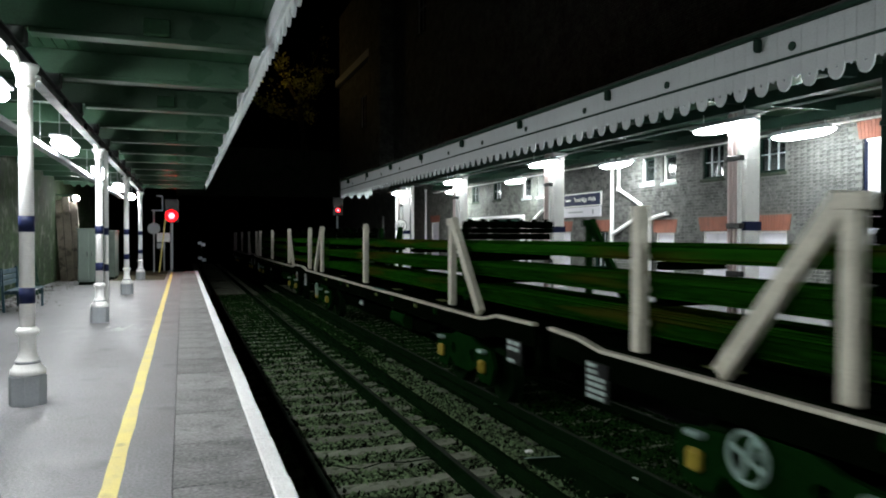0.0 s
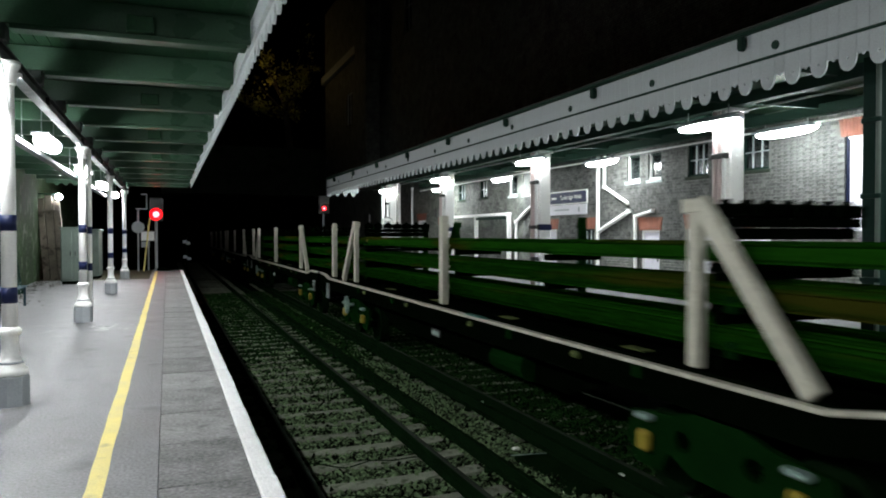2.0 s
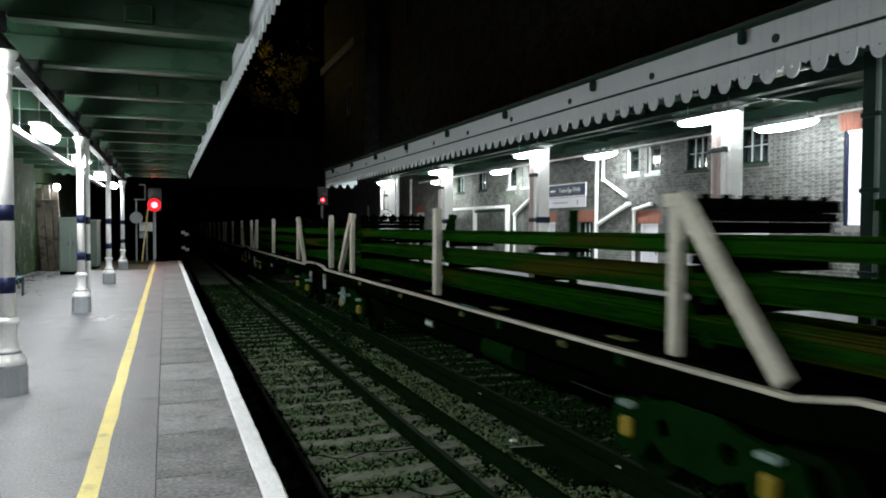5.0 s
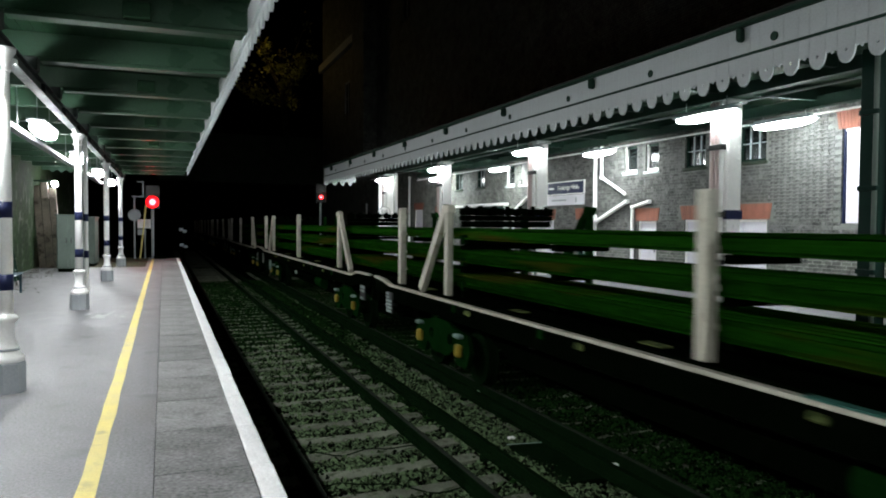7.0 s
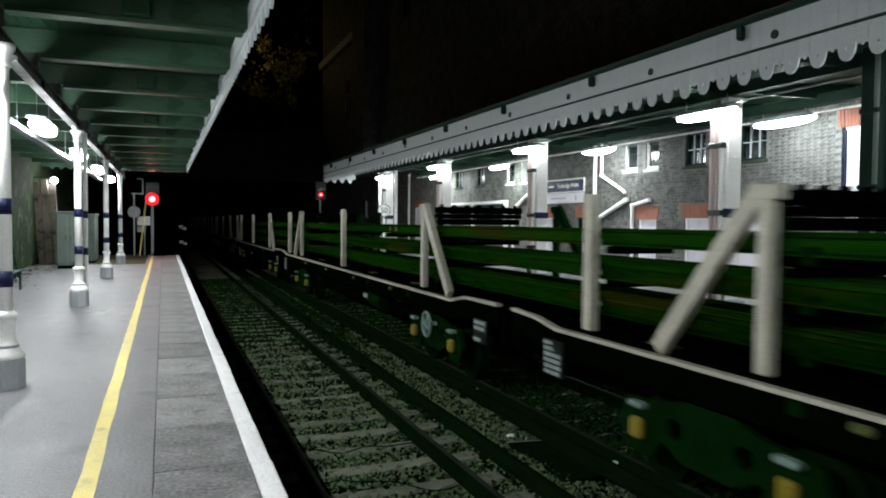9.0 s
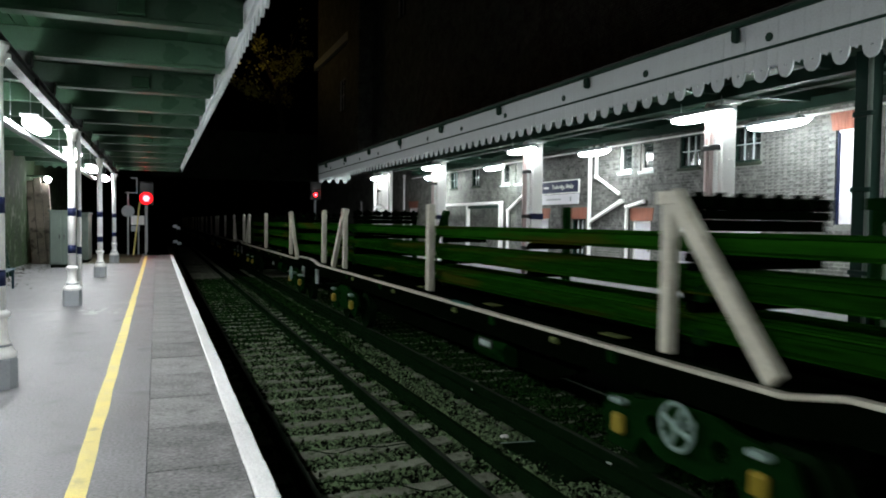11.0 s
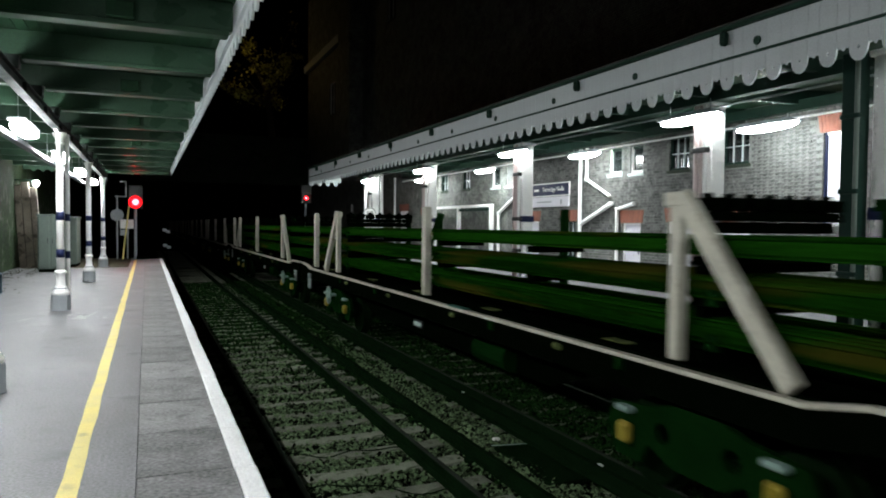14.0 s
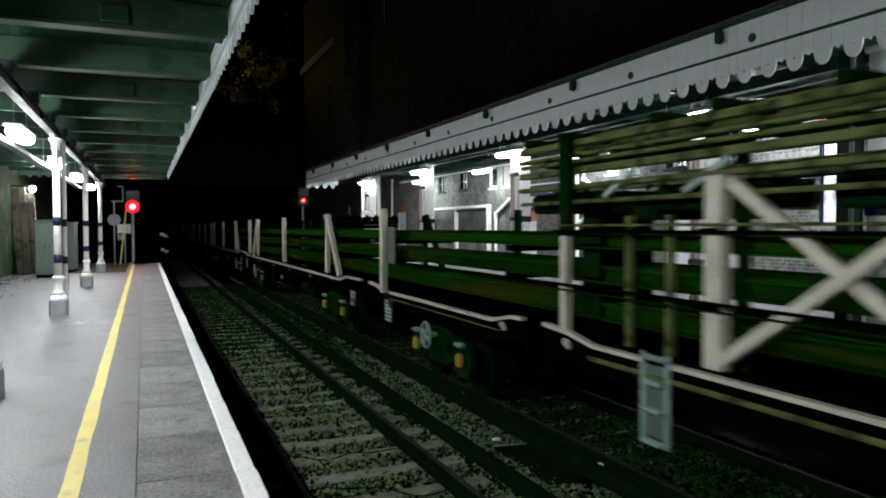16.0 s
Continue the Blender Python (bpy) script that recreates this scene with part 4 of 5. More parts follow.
for k, (a, b, c, d, what) in enumerate(openings):
    w, h = b - a, d - c
    if what in ("door", "panel"):
        t = thing("door_%d" % (k + 1) if what == "door" else "window_%d" % (k + 1), "white painted boarded door under a red brick arch" if what == "door" else "tall bright white boarded window", "door" if what == "door" else "window", kind="structure", m=pose(FACADE, a, c))
        part("leaf", bx(0.06, 0.11, 0.05, w - 0.05, 0.004, h - 0.05, 0.006), M["panel"], t)
        part("frame", bx(0.03, 0.13, 0.0, 0.05, 0, h), M["white" if what == "door" else "blue"], t)
        part("frame", bx(0.03, 0.13, w - 0.05, w, 0, h), M["white" if what == "door" else "blue"], t)
        part("frame", bx(0.03, 0.13, 0.0505, w - 0.0505, h - 0.05, h), M["white"], t)
        if what == "door":
            part("handle", bx(0.03, 0.059, 0.12, 0.15, h * 0.5, h * 0.5 + 0.12, 0.005), M["black"], t)
    else:
        paint = M["white"] if what in ("white", "tall") else M["valance"]
        t = thing("window_%d" % (k + 1), "white framed sash window with dark panes" if what != "sash" else "dark sash window with slim glazing bars", "window", kind="structure", m=pose(FACADE, a, c))
        e = 0.065 if what == "white" else 0.045
        # On the white windows, near jamb and head are coloured dark as painted shade.
        dark = M["dark_teal"]
        for q, p in (((0, e, 0, h), paint if what == "tall" else dark), ((w - e, w, 0, h), dark if what == "sash" else paint)):
            part("frame", bx(0.04, 0.12, q[0], q[1], q[2], q[3], 0.006), p, t)
        for q, p in (((0, e * 1.2), dark if what == "sash" else paint), ((h - e, h), paint if what == "tall" else dark)):
            part("frame", bx(0.045, 0.115, e, w - e, q[0], q[1], 0.006), p, t)
        nx, nz = (1, 1) if what == "white" else (2, 2) if what == "tall" else (3, 2)
        for i in range(1, nx):
            part("glazing_bar", bx(0.06, 0.095, w * i / nx - 0.01, w * i / nx + 0.01, e, h - e), paint, t)
        for i in range(1, nz):
            part("glazing_bar", bx(0.062, 0.093, e, w - e, h * i / nz - 0.01, h * i / nz + 0.01), paint, t)
        part("pane", bx(0.1, 0.106, e, w - e, e, h - e), M["glass"], t)
        part("sill", bx(-0.05, 0.04, -0.05, w + 0.05, -0.08, -0.002, 0.01), M["valance" if what == "white" else "render"], t)
    if what in ("door", "panel") or c < 1:
        ar = bmesh.new()
        n = max(8, int((w + 0.2) / 0.075))
        for i in range(n):
            y0, y1 = a - 0.08 + (w + 0.16) * i / n, a - 0.08 + (w + 0.16) * (i + 1) / n
            s0, s1 = (y0 - (a + b) / 2) * 0.12, (y1 - (a + b) / 2) * 0.12
            vs = [ar.verts.new((x, y, z)) for x in (FACADE - 0.022, FACADE - 0.001) for y, z in ((y0 + 0.004, d + 0.002), (y1 - 0.004, d + 0.002), (y1 + s1 - 0.004, d + 0.36), (y0 + s0 + 0.004, d + 0.36))]
            for q in ((0, 1, 2, 3), (4, 7, 6, 5), (0, 4, 5, 1), (1, 5, 6, 2), (2, 6, 7, 3), (3, 7, 4, 0)):
                ar.faces.new([vs[j] for j in q])
        tagged(part("brick_arch", ar, M["red_arch"]), "flat arch of red rubbed bricks", "arch", "red brick arches", kind="structure")


def drain(points, r, label):
    t = thing("drainpipe", label, "pipe", "drainpipes on the facade")
    for p, q in zip(points, points[1:]):
        part("pipe", rod(bmesh.new(), p, q, r, n=12), M["white"], t)
        part("collar", rod(bmesh.new(), Vector(p) - Vector((0, 0, 0.05)), Vector(p) + Vector((0, 0, 0.05)), r * 1.35, n=12), M["white"], t)


FX = FACADE - 0.09
drain([(FX, 18.95, 4.2), (FX, 18.95, 0)], 0.06, "white painted drainpipe down the brick wall")
drain([(FX - 0.02, 17.3, 2.28), (FX - 0.02, 18.85, 1.7)], 0.065, "white painted branch pipe running down to the drain")
drain([(FX, 18.6, 4.1), (FX, 18.6, 3.05), (FX, 17.42, 2.5)], 0.05, "thin white waste pipe with a bend")
drain([(FX, 16.3, 2.25), (FX, 17.05, 2.12), (FX, 17.05, 0)], 0.05, "white waste pipe bending down the wall")
drain([(FX, 36.9, 4.1), (FX, 36.9, 0)], 0.06, "white painted drainpipe down the brick wall")
drain([(FX, 40.5, 4.1), (FX, 40.5, 0)], 0.06, "white painted drainpipe at the far end of the wall")
drain([(FX, 23.05, 2.74), (FX, 24.5, 2.1), (FX, 24.5, 0)], 0.06, "white branch pipe behind the porch frame")
sg = thing("station_sign", "navy station name board with white letters over a white strip", "sign", m=pose(FACADE - 0.06, 20.8, 0))
part("board", bx(0, 0.05, -1.15, 1.2, 2.64, 3.02, 0.006), M["blue"], sg)
for a, b, c, d in ((-1.15, 1.2, 3.02, 3.05), (-1.15, 1.2, 2.61, 2.64), (-1.18, -1.15, 2.61, 3.05), (1.2, 1.23, 2.61, 3.05)):
    part("border", bx(-0.006, 0.05, a, b, c, d), M["white"], sg)
part("lower_board", bx(0, 0.05, -1.15, 1.2, 2.26, 2.59, 0.006), M["panel"], sg)
part("text_bar", bx(-0.004, -0.001, -0.1, 0.85, 2.4, 2.45), M["grey"], sg)
part("emblem", bx(-0.004, -0.001, -0.75, -0.65, 2.34, 2.5), M["grey"], sg)
writing("lettering", "Tunbridge Wells", 0.2, M["white"], sg, pose(-0.008, -0.2, 2.83, 90, 0, -90))
part("emblem", bx(-0.004, -0.001, 0.72, 1.05, 2.8, 2.86), M["white"], sg)
sh = thing("porch_frame", "white painted steel porch frame before the brick wall", "frame", m=pose(12.2, 24.7, 0))
for y in (0, 3.1, 6.2):
    part("post", bx(-0.07, 0.07, y - 0.07, y + 0.07, 0, 2.34, 0.008), M["white"], sh)
part("top_rail", bx(-0.075, 0.075, -0.08, 6.28, 2.341, 2.45, 0.008), M["white"], sh)
part("under_rail", bx(-0.05, 0.05, 0.08, 3.02, 2.2, 2.3), M["dark_teal"], sh)
sp = thing("speed_sign", "round white speed sign on a pale post", "sign", m=pose(8.2, 27.5, 0))
part("post", rod(bmesh.new(), (0, 0.05, 0), (0, 0.05, 2.75), 0.04), M["white"], sp)
part("disc", rod(bmesh.new(), (0, -0.01, 2.04), (0, 0.015, 2.04), 0.26, n=28), M["white"], sp)
ring = bmesh.new()
for k in range(28):
    a, b = k * math.tau / 28, (k + 1) * math.tau / 28
    rod(ring, (0.245 * math.cos(a), -0.013, 2.04 + 0.245 * math.sin(a)), (0.245 * math.cos(b), -0.013, 2.04 + 0.245 * math.sin(b)), 0.012, n=5)
part("rim", ring, M["black"], sp)
writing("number", "50", 0.3, M["black"], sp, pose(0, -0.014, 2.04, 90, 0, 0))
for x, y in ((9.6, 30.4), (9.6, 32.9)):
    sp2 = thing("canopy_post", "slim white steel post under the canopy end", "post", "slim posts", m=pose(x, y, 0))
    part("shaft", bx(-0.06, 0.06, -0.06, 0.06, 0.02, 3.86), M["white"], sp2)
    part("foot", bx(-0.12, 0.12, -0.12, 0.12, 0, 0.02), M["grey"], sp2)

# ---- distance: cutting, bridge wall, an unseen street lamp and a tree above it ----
structure("backdrop_bank", extrude_y(bmesh.new(), [(-40, -1.2), (-0.4, -1.2), (-0.4, 5.0), (-6, 9), (-40, 9)], 62, 70), M["soil"], "dark cutting side beyond the platform")
structure("backdrop_bridge", bx(-0.4, 60, 62, 64, 5.0, 9.0), M["render"], "dark bridge wall over the tracks")
# Hidden by the near canopy; added to light the leaves and building end.
sl = thing("street_lamp", "unseen street lamp with a warm glowing globe on the bridge", "lamp", m=pose(4.6, 64.5, 9))
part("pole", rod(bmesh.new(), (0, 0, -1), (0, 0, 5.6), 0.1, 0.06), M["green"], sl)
# Wide disc added to keep the lamp's light off the train below.
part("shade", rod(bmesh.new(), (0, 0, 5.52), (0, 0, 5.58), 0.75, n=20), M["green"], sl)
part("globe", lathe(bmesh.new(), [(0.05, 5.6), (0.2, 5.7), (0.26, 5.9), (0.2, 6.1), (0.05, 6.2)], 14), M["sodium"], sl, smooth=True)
tree = thing("tree", "autumn tree with yellowing leaves above the cutting", "tree", m=pose(9.6, 63.5, 9))
rr = random.Random(4)
limb_tips = []
part("trunk", rod(bmesh.new(), (0.6, 0, -0.5), (0, 0, 4.5), 0.32, 0.18, 9), M["bark"], tree)
for i in range(22):
    a, z = rr.uniform(0, math.tau), rr.uniform(2.5, 4.5)
    q = Vector((-0.2 + math.cos(a) * rr.uniform(1.0, 3.2), math.sin(a) * 2.2, z + rr.uniform(0.2, 5.5)))
    part("limb", rod(bmesh.new(), (0, 0, z), q, 0.09, 0.02, 6), M["bark"], tree)
    limb_tips += [q, q * 0.7 + Vector((0, 0, z)) * 0.3]
lv = bmesh.new()
for q in limb_tips:
    for _ in range(rr.choice((6, 18, 44))):
        p = q + Vector((rr.gauss(0, 0.3), rr.gauss(0, 0.3), rr.gauss(0, 0.27)))
        s = rr.uniform(0.09, 0.2)
        m = Matrix.Translation(p) @ Euler((rr.uniform(0, 6), rr.uniform(0, 6), rr.uniform(0, 6))).to_matrix().to_4x4()
        lv.faces.new([lv.verts.new(m @ Vector(c)) for c in ((0, -s, 0), (s * 0.6, 0, 0.03), (0, s, 0), (-s * 0.6, 0, 0.03))])
tagged(part("crown", lv, M["leaf"], tree, "sparse yellow-green leaves"), kind="stuff")
patch = bmesh.new()
for k in range(26):
    cx, cy = random.gauss(-1.0, 0.16), random.gauss(13.6, 0.28)
    r = random.uniform(0.015, 0.07)
    patch.faces.new([patch.verts.new((cx + r * random.uniform(0.6, 1.4) * math.cos(a * math.tau / 7), cy + 1.6 * r * random.uniform(0.6, 1.4) * math.sin(a * math.tau / 7), 0.003 + k * 0.00008)) for a in range(7)])
ribbon = bmesh.new()
edge = []
for k in range(13):
    u = k / 12
    x, y, w = -2.55 + 0.95 * u, 11.3 + 2.6 * u ** 0.7, 0.05 + 0.05 * noise.noise((k * 0.7, 2, 0))
    edge.append((ribbon.verts.new((x - w, y + w, 0.003)), ribbon.verts.new((x + w, y - w, 0.003))))
for (a, b), (c, d) in zip(edge, edge[1:]):
    ribbon.faces.new((a, b, d, c))
structure("mossy_end", bx(-4.19, COPING - 0.55, 28.2, 35.6, 0.001, 0.005), M["litter"], "mossy dirt over the platform end")
litter = bmesh.new()
for k in range(900):
    cx, cy, r = -4.15 + abs(random.gauss(0, 0.45)), random.uniform(16, 34), random.uniform(0.006, 0.026)
    box(litter, cx - r, cx + r, cy - r * 1.4, cy + r * 1.4, 0.0052, 0.0055 + r * 0.35)
tagged(part("wall_litter", litter, M["litter"]), "dead leaves and dirt along the wall foot", "litter", kind="stuff")
structure("damp_trail", ribbon, M["stain"], "dark damp trail across the asphalt")
structure("worn_patch", patch, M["pale_asphalt"], "pale worn patch on the asphalt platform")

# ---- the rail train ----
AXLE_R = 0.42
AXLE_Z = RAIL_Z + AXLE_R
SIDE = 1.3


def post_pair(t, y, name="stanchion", both=True, width=0.15):
    for s in (-1, 1):
        bm = bmesh.new()
        box(bm, s * 1.28 - 0.055, s * 1.28 + 0.055, y - width / 2, y + width / 2, 0.49, 1.9, 0.01)
        for k in range(4):
            box(bm, s * 1.28 + 0.056 * -s - 0.02, s * 1.28 + 0.056 * -s + 0.02, y - width / 2 + 0.01, y + width / 2 - 0.01, 0.75 + k * 0.32, 0.8 + k * 0.32)
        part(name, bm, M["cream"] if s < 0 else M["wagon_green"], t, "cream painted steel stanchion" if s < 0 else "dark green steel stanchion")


def clamp_frame(t, y, lean):
    """Two posts with raking braces, and a beam of rail clamps across the top."""
    for s in (-1, 1):
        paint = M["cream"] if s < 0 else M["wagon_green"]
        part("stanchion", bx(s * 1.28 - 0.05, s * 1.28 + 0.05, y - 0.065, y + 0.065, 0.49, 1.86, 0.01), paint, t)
        part("brace", bar(bmesh.new(), (s * 1.29, y + lean * 1.2, 0.49), (s * 1.29, y + lean * 0.05, 1.87), 0.09, 0.15), paint, t)
        part("gusset", bx(s * 1.28 - 0.06, s * 1.28 + 0.06, y - 0.13, y + 0.13, 1.78, 1.9, 0.01), paint, t)
    part("clamp_beam", bx(-1.06, 0.5, y - 0.13, y + 0.13, 1.66, 1.74, 0.01), M["wagon"], t)
    for k in range(7):
        x = -0.98 + k * 0.235
        cl = bmesh.new()
        box(cl, x - 0.075, x + 0.075, y - 0.15, y + 0.15, 1.745, 1.86, 0.02)
        box(cl, x - 0.03, x + 0.03, y - 0.05, y + 0.05, 1.861, 1.9, 0.01)
        part("clamp", cl, M["wagon"], t)
    for z, h in ((0.45, 0.1), (0.835, 0.09), (1.205, 0.07), (1.555, 0.1)):
        part("clamp_plate", bx(-1.06, 0.5, y - 0.05, y + 0.05, z, z + h), M["wagon"], t)
    for z in (0.56, 0.93, 1.28):
        part("cross_bearer", bx(-1.05, 1.05, y - 0.12, y + 0.12, z, z + 0.08, 0.01), M["wagon"], t)
        part("chock", bx(-1.16, -1.062, y - 0.3, y - 0.18, z + 0.02, z + 0.16, 0.015), M["wagon_green"], t)


def bogie(t, y, handwheel):
    b = bmesh.new()
    for s in (-1, 1):
        x = s * 1.08
        outline = [(-1.25, -0.35), (-1.15, -0.12), (-0.55, -0.06), (-0.3, 0.02), (0.3, 0.02), (0.55, -0.06), (1.15, -0.12), (1.25, -0.35), (1.1, -0.62), (0.72, -0.62), (0.6, -0.42), (0.3, -0.55), (-0.3, -0.55), (-0.6, -0.42), (-0.72, -0.62), (-1.1, -0.62)]
        holes = [[(c + 0.11 * math.cos(a), -0.27 + 0.1 * math.sin(a)) for a in [k * math.tau / 8 for k in range(8)]] for c in (-0.42, 0.42)]
        pb = plate_with_holes(bmesh.new(), [(p, q) for p, q in outline], holes, 0.07)
        bmesh.ops.translate(pb, verts=pb.verts, vec=(x - 0.035, 0, 0))
        tmp = bpy.data.meshes.new("tmp")
        pb.to_mesh(tmp)
        pb.free()
        b.from_mesh(tmp)
        bpy.data.meshes.remove(tmp)
    box(b, -1.04, 1.04, -0.18, 0.18, -0.35, 0.12)
    fr = part("bogie", b, M["wagon_green"], t, "grimy green cast bogie frame")
    fr.matrix_basis = pose(0, y, 0)
    for o in (-0.9, 0.9):
        w = bmesh.new()
        for s in (-1, 1):
            rod(w, (s * 0.69, 0, 0), (s * 0.82, 0, 0), AXLE_R, n=32)
            rod(w, (s * 0.655, 0, 0), (s * 0.69, 0, 0), AXLE_R + 0.03, n=32)
        rod(w, (-1.0, 0, 0), (1.0, 0, 0), 0.07)
        ws = part("wheelset", w, M["rust"], fr)
        ws.matrix_basis = pose(0, o, AXLE_Z)
        for s in (-1, 1):
            part("axlebox", bx(s * 1.16 - 0.05, s * 1.16 + 0.05, o - 0.085, o + 0.085, -0.47, -0.27, 0.03), M["yellowbox"], fr, "yellow painted axlebox cover")
            part("spring_cap", bx(s * 1.16 - 0.06, s * 1.16 + 0.06, o - 0.11, o + 0.11, -0.17, -0.11, 0.02), M["palegreen"], fr)
    if handwheel:
        h = bmesh.new()
        n = 20
        for k in range(n):
            a, c = k * math.tau / n, (k + 1) * math.tau / n
            rod(h, (0, 0.2 * math.cos(a), 0.2 * math.sin(a)), (0, 0.2 * math.cos(c), 0.2 * math.sin(c)), 0.022, n=6)
        for k in range(4):
            a = 0.4 + k * math.tau / 4
            rod(h, (0, 0, 0), (0, 0.2 * math.cos(a), 0.2 * math.sin(a)), 0.026, n=6)
        rod(h, (-0.03, 0, 0), (0.25, 0, 0), 0.04, n=8)
        part("brake_handwheel", h, M["palegreen"], fr, "pale painted brake handwheel").matrix_basis = pose(-1.3, 0.12 if y > 0 else -0.12, -0.12)


def plate(t, y, w, z0, z1, bars, name="data_panel"):
    p = part(name, bx(-SIDE - 0.02, -SIDE + 0.01, y - w / 2, y + w / 2, z0, z1, 0.004), M["black"], t, "black panel with rows of white bars")
    n = len(bars)
    e = y + w / 2 - 0.02
    for k, f in enumerate(bars):
        z = z1 - (k + 0.5) * (z1 - z0) / n
        h = 0.3 * (z1 - z0) / n
        cuts = (0, 1) if n == 1 else (0, 0.3, 0.62, 1) if k % 2 else (0, 0.55, 1)
        for a, b in zip(cuts, cuts[1:]):
            if f:
                part("text_bar", bx(-SIDE - 0.025, -SIDE - 0.021, e - b * f * (w - 0.04) + 0.012, e - a * f * (w - 0.04), z - h, z + h), M["print"], p)


def underframe(t, y0, y1, k0, k1):
    """Deck, side sills with a white top edge that rises at the ends, headstocks and centre sill."""
    part("deck", bx(-SIDE + 0.06, SIDE - 0.06, y0 + 0.1, y1 - 0.1, 0.36, 0.45, 0.01), M["wagon"], t)
    for s in (-1, 1):
        prof = [(y0, 0.49, 0.53), (k0 - 0.5, 0.48, 0.52), (k0, 0.385, 0.425), (k1, 0.385, 0.425), (k1 + 0.45, 0.46, 0.5), (y1, 0.49, 0.53)]
        sill = plate_with_holes(bmesh.new(), [(a, za - 0.27) for a, za, zb in prof] + [(a, za - 0.002) for a, za, zb in reversed(prof)], [], 0.06)
        edge = plate_with_holes(bmesh.new(), [(a, za) for a, za, zb in prof] + [(a, zb - 0.003) for a, za, zb in reversed(prof)], [], 0.08)
        bmesh.ops.translate(sill, verts=sill.verts, vec=(s * (SIDE - 0.03) - 0.03, 0, 0))
        bmesh.ops.translate(edge, verts=edge.verts, vec=(s * (SIDE - 0.01) - 0.04, 0, 0))
        part("side_sill", sill, M["wagon"], t)
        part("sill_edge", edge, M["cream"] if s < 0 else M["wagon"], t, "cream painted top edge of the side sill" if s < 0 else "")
    for y in (y0, y1):
        part("headstock", bx(-1.25, 1.25, y - 0.08, y + 0.08, -0.02, 0.4, 0.02), M["wagon"], t)
        for s in (-1, 1):
            d = 1 if y > 0 else -1
            part("buffer", rod(rod(bmesh.new(), (s * 0.86, y, 0.15), (s * 0.86, y + d * 0.34, 0.15), 0.09), (s * 0.86, y + d * 0.34, 0.15), (s * 0.86, y + d * 0.39, 0.15), 0.23, n=18), M["wagon"], t)
    ctr = bmesh.new()
    for s in (-1, 1):
        pts = [(k0 + 3, 0.06), (k0 + 4.2, -0.35), (k1 - 4.2, -0.35), (k1 - 3, 0.06)]
        for (a, z), (b, c) in zip(pts, pts[1:]):
            bar(ctr, (s * 0.75, a, z + 0.1), (s * 0.75, b, c + 0.1), 0.05, 0.28)
    box(ctr, -0.3, 0.3, y0 + 0.1, y1 - 0.1, 0.02, 0.355)
    part("centre_sill", ctr, M["wagon"], t)


def flat_wagon(wheel_front):
    t = thing("rail_wagon", "grimy long flat wagon with cream stanchions carrying rails", "wagon", "rail wagons of the train")
    underframe(t, -9.3, 9.3, -7.65, 8.2)
    bogie(t, -6.4, not wheel_front)
    bogie(t, 6.0, wheel_front)
    post_pair(t, -0.475)
    post_pair(t, 7.555)
    clamp_frame(t, 5.225, 1)
    clamp_frame(t, -6.355, -1)
    for y in (-0.475, 7.555, 2.4, -3.4):
        for z in (0.56, 0.93, 1.28):
            part("cross_bearer", bx(-1.05, 0.1 if z < 1.2 else -0.3, y - 0.09, y + 0.09, z, z + 0.08 if z != 0.56 else 0.65, 0.01), M["wagon"], t)
    plate(t, 8.25, 0.42, -0.13, 0.27, (0.5, 0.55, 1, 0.95, 1, 0.9))
    plate(t, -8.75, 0.42, -0.08, 0.24, (1, 0.9, 0.0, 0.6))
    plate(t, -0.2 if wheel_front else -2.7, 0.38, -0.07, 0.05, (1,), "white_panel")
    for y in (-5.2, -2.3, 0.5, 3.3, 6.7):
        part("deck_plate", bx(-1.1, -0.95, y - 0.17, y + 0.17, 0.451, 0.462, 0.004), M["olive"], t, "worn olive deck plate")
    part("teal_edge", bx(-SIDE - 0.044, -SIDE + 0.052, -2.1, -1.5, 0.43, 0.442), M["teal_paint"], t, "teal painted length of the sill edge")
    for y in (-5.6, -2.9, 2.2, 4.9):
        part("stake_pocket", bx(-SIDE - 0.045, -SIDE + 0.02, y - 0.06, y + 0.06, 0.26, 0.375, 0.012), M["wagon_green"], t, "dull green stake pocket")
    for y in (-4.5, -1.6, 1.4, 4.4):
        part("rope_hook", bx(-SIDE - 0.04, -SIDE + 0.02, y - 0.08, y + 0.08, 0.27, 0.34, 0.02), M["olive"], t)
    bs = bmesh.new()
    rod(bs, (-0.8, -2.6, -0.2), (-0.8, -1.6, -0.2), 0.2, n=14)
    part("air_tank", bs, M["wagon_green"], t)
    return t


wagons = []
for wheel_front, places in ((True, (-3, -2, -1, 0, 1, 4)), (False, (2, 3))):
    first = flat_wagon(wheel_front)
    first.matrix_basis = pose(FAR_TRACK, START - places[0] * PITCH, 0)
    wagons.append((first, -places[0] * PITCH))
    for k in places[1:]:
        wagons.append((copy_thing(first, pose(FAR_TRACK, START - k * PITCH, 0)), -k * PITCH))

# the short runner wagon that follows, with a board on its end post
runner = thing("runner_wagon", "short flat wagon with a grey board on its end post", "wagon", "rail wagons of the train")
underframe(runner, 2.15, 8.4, 2.95, 7.5)
bogie(runner, 5.2, True)
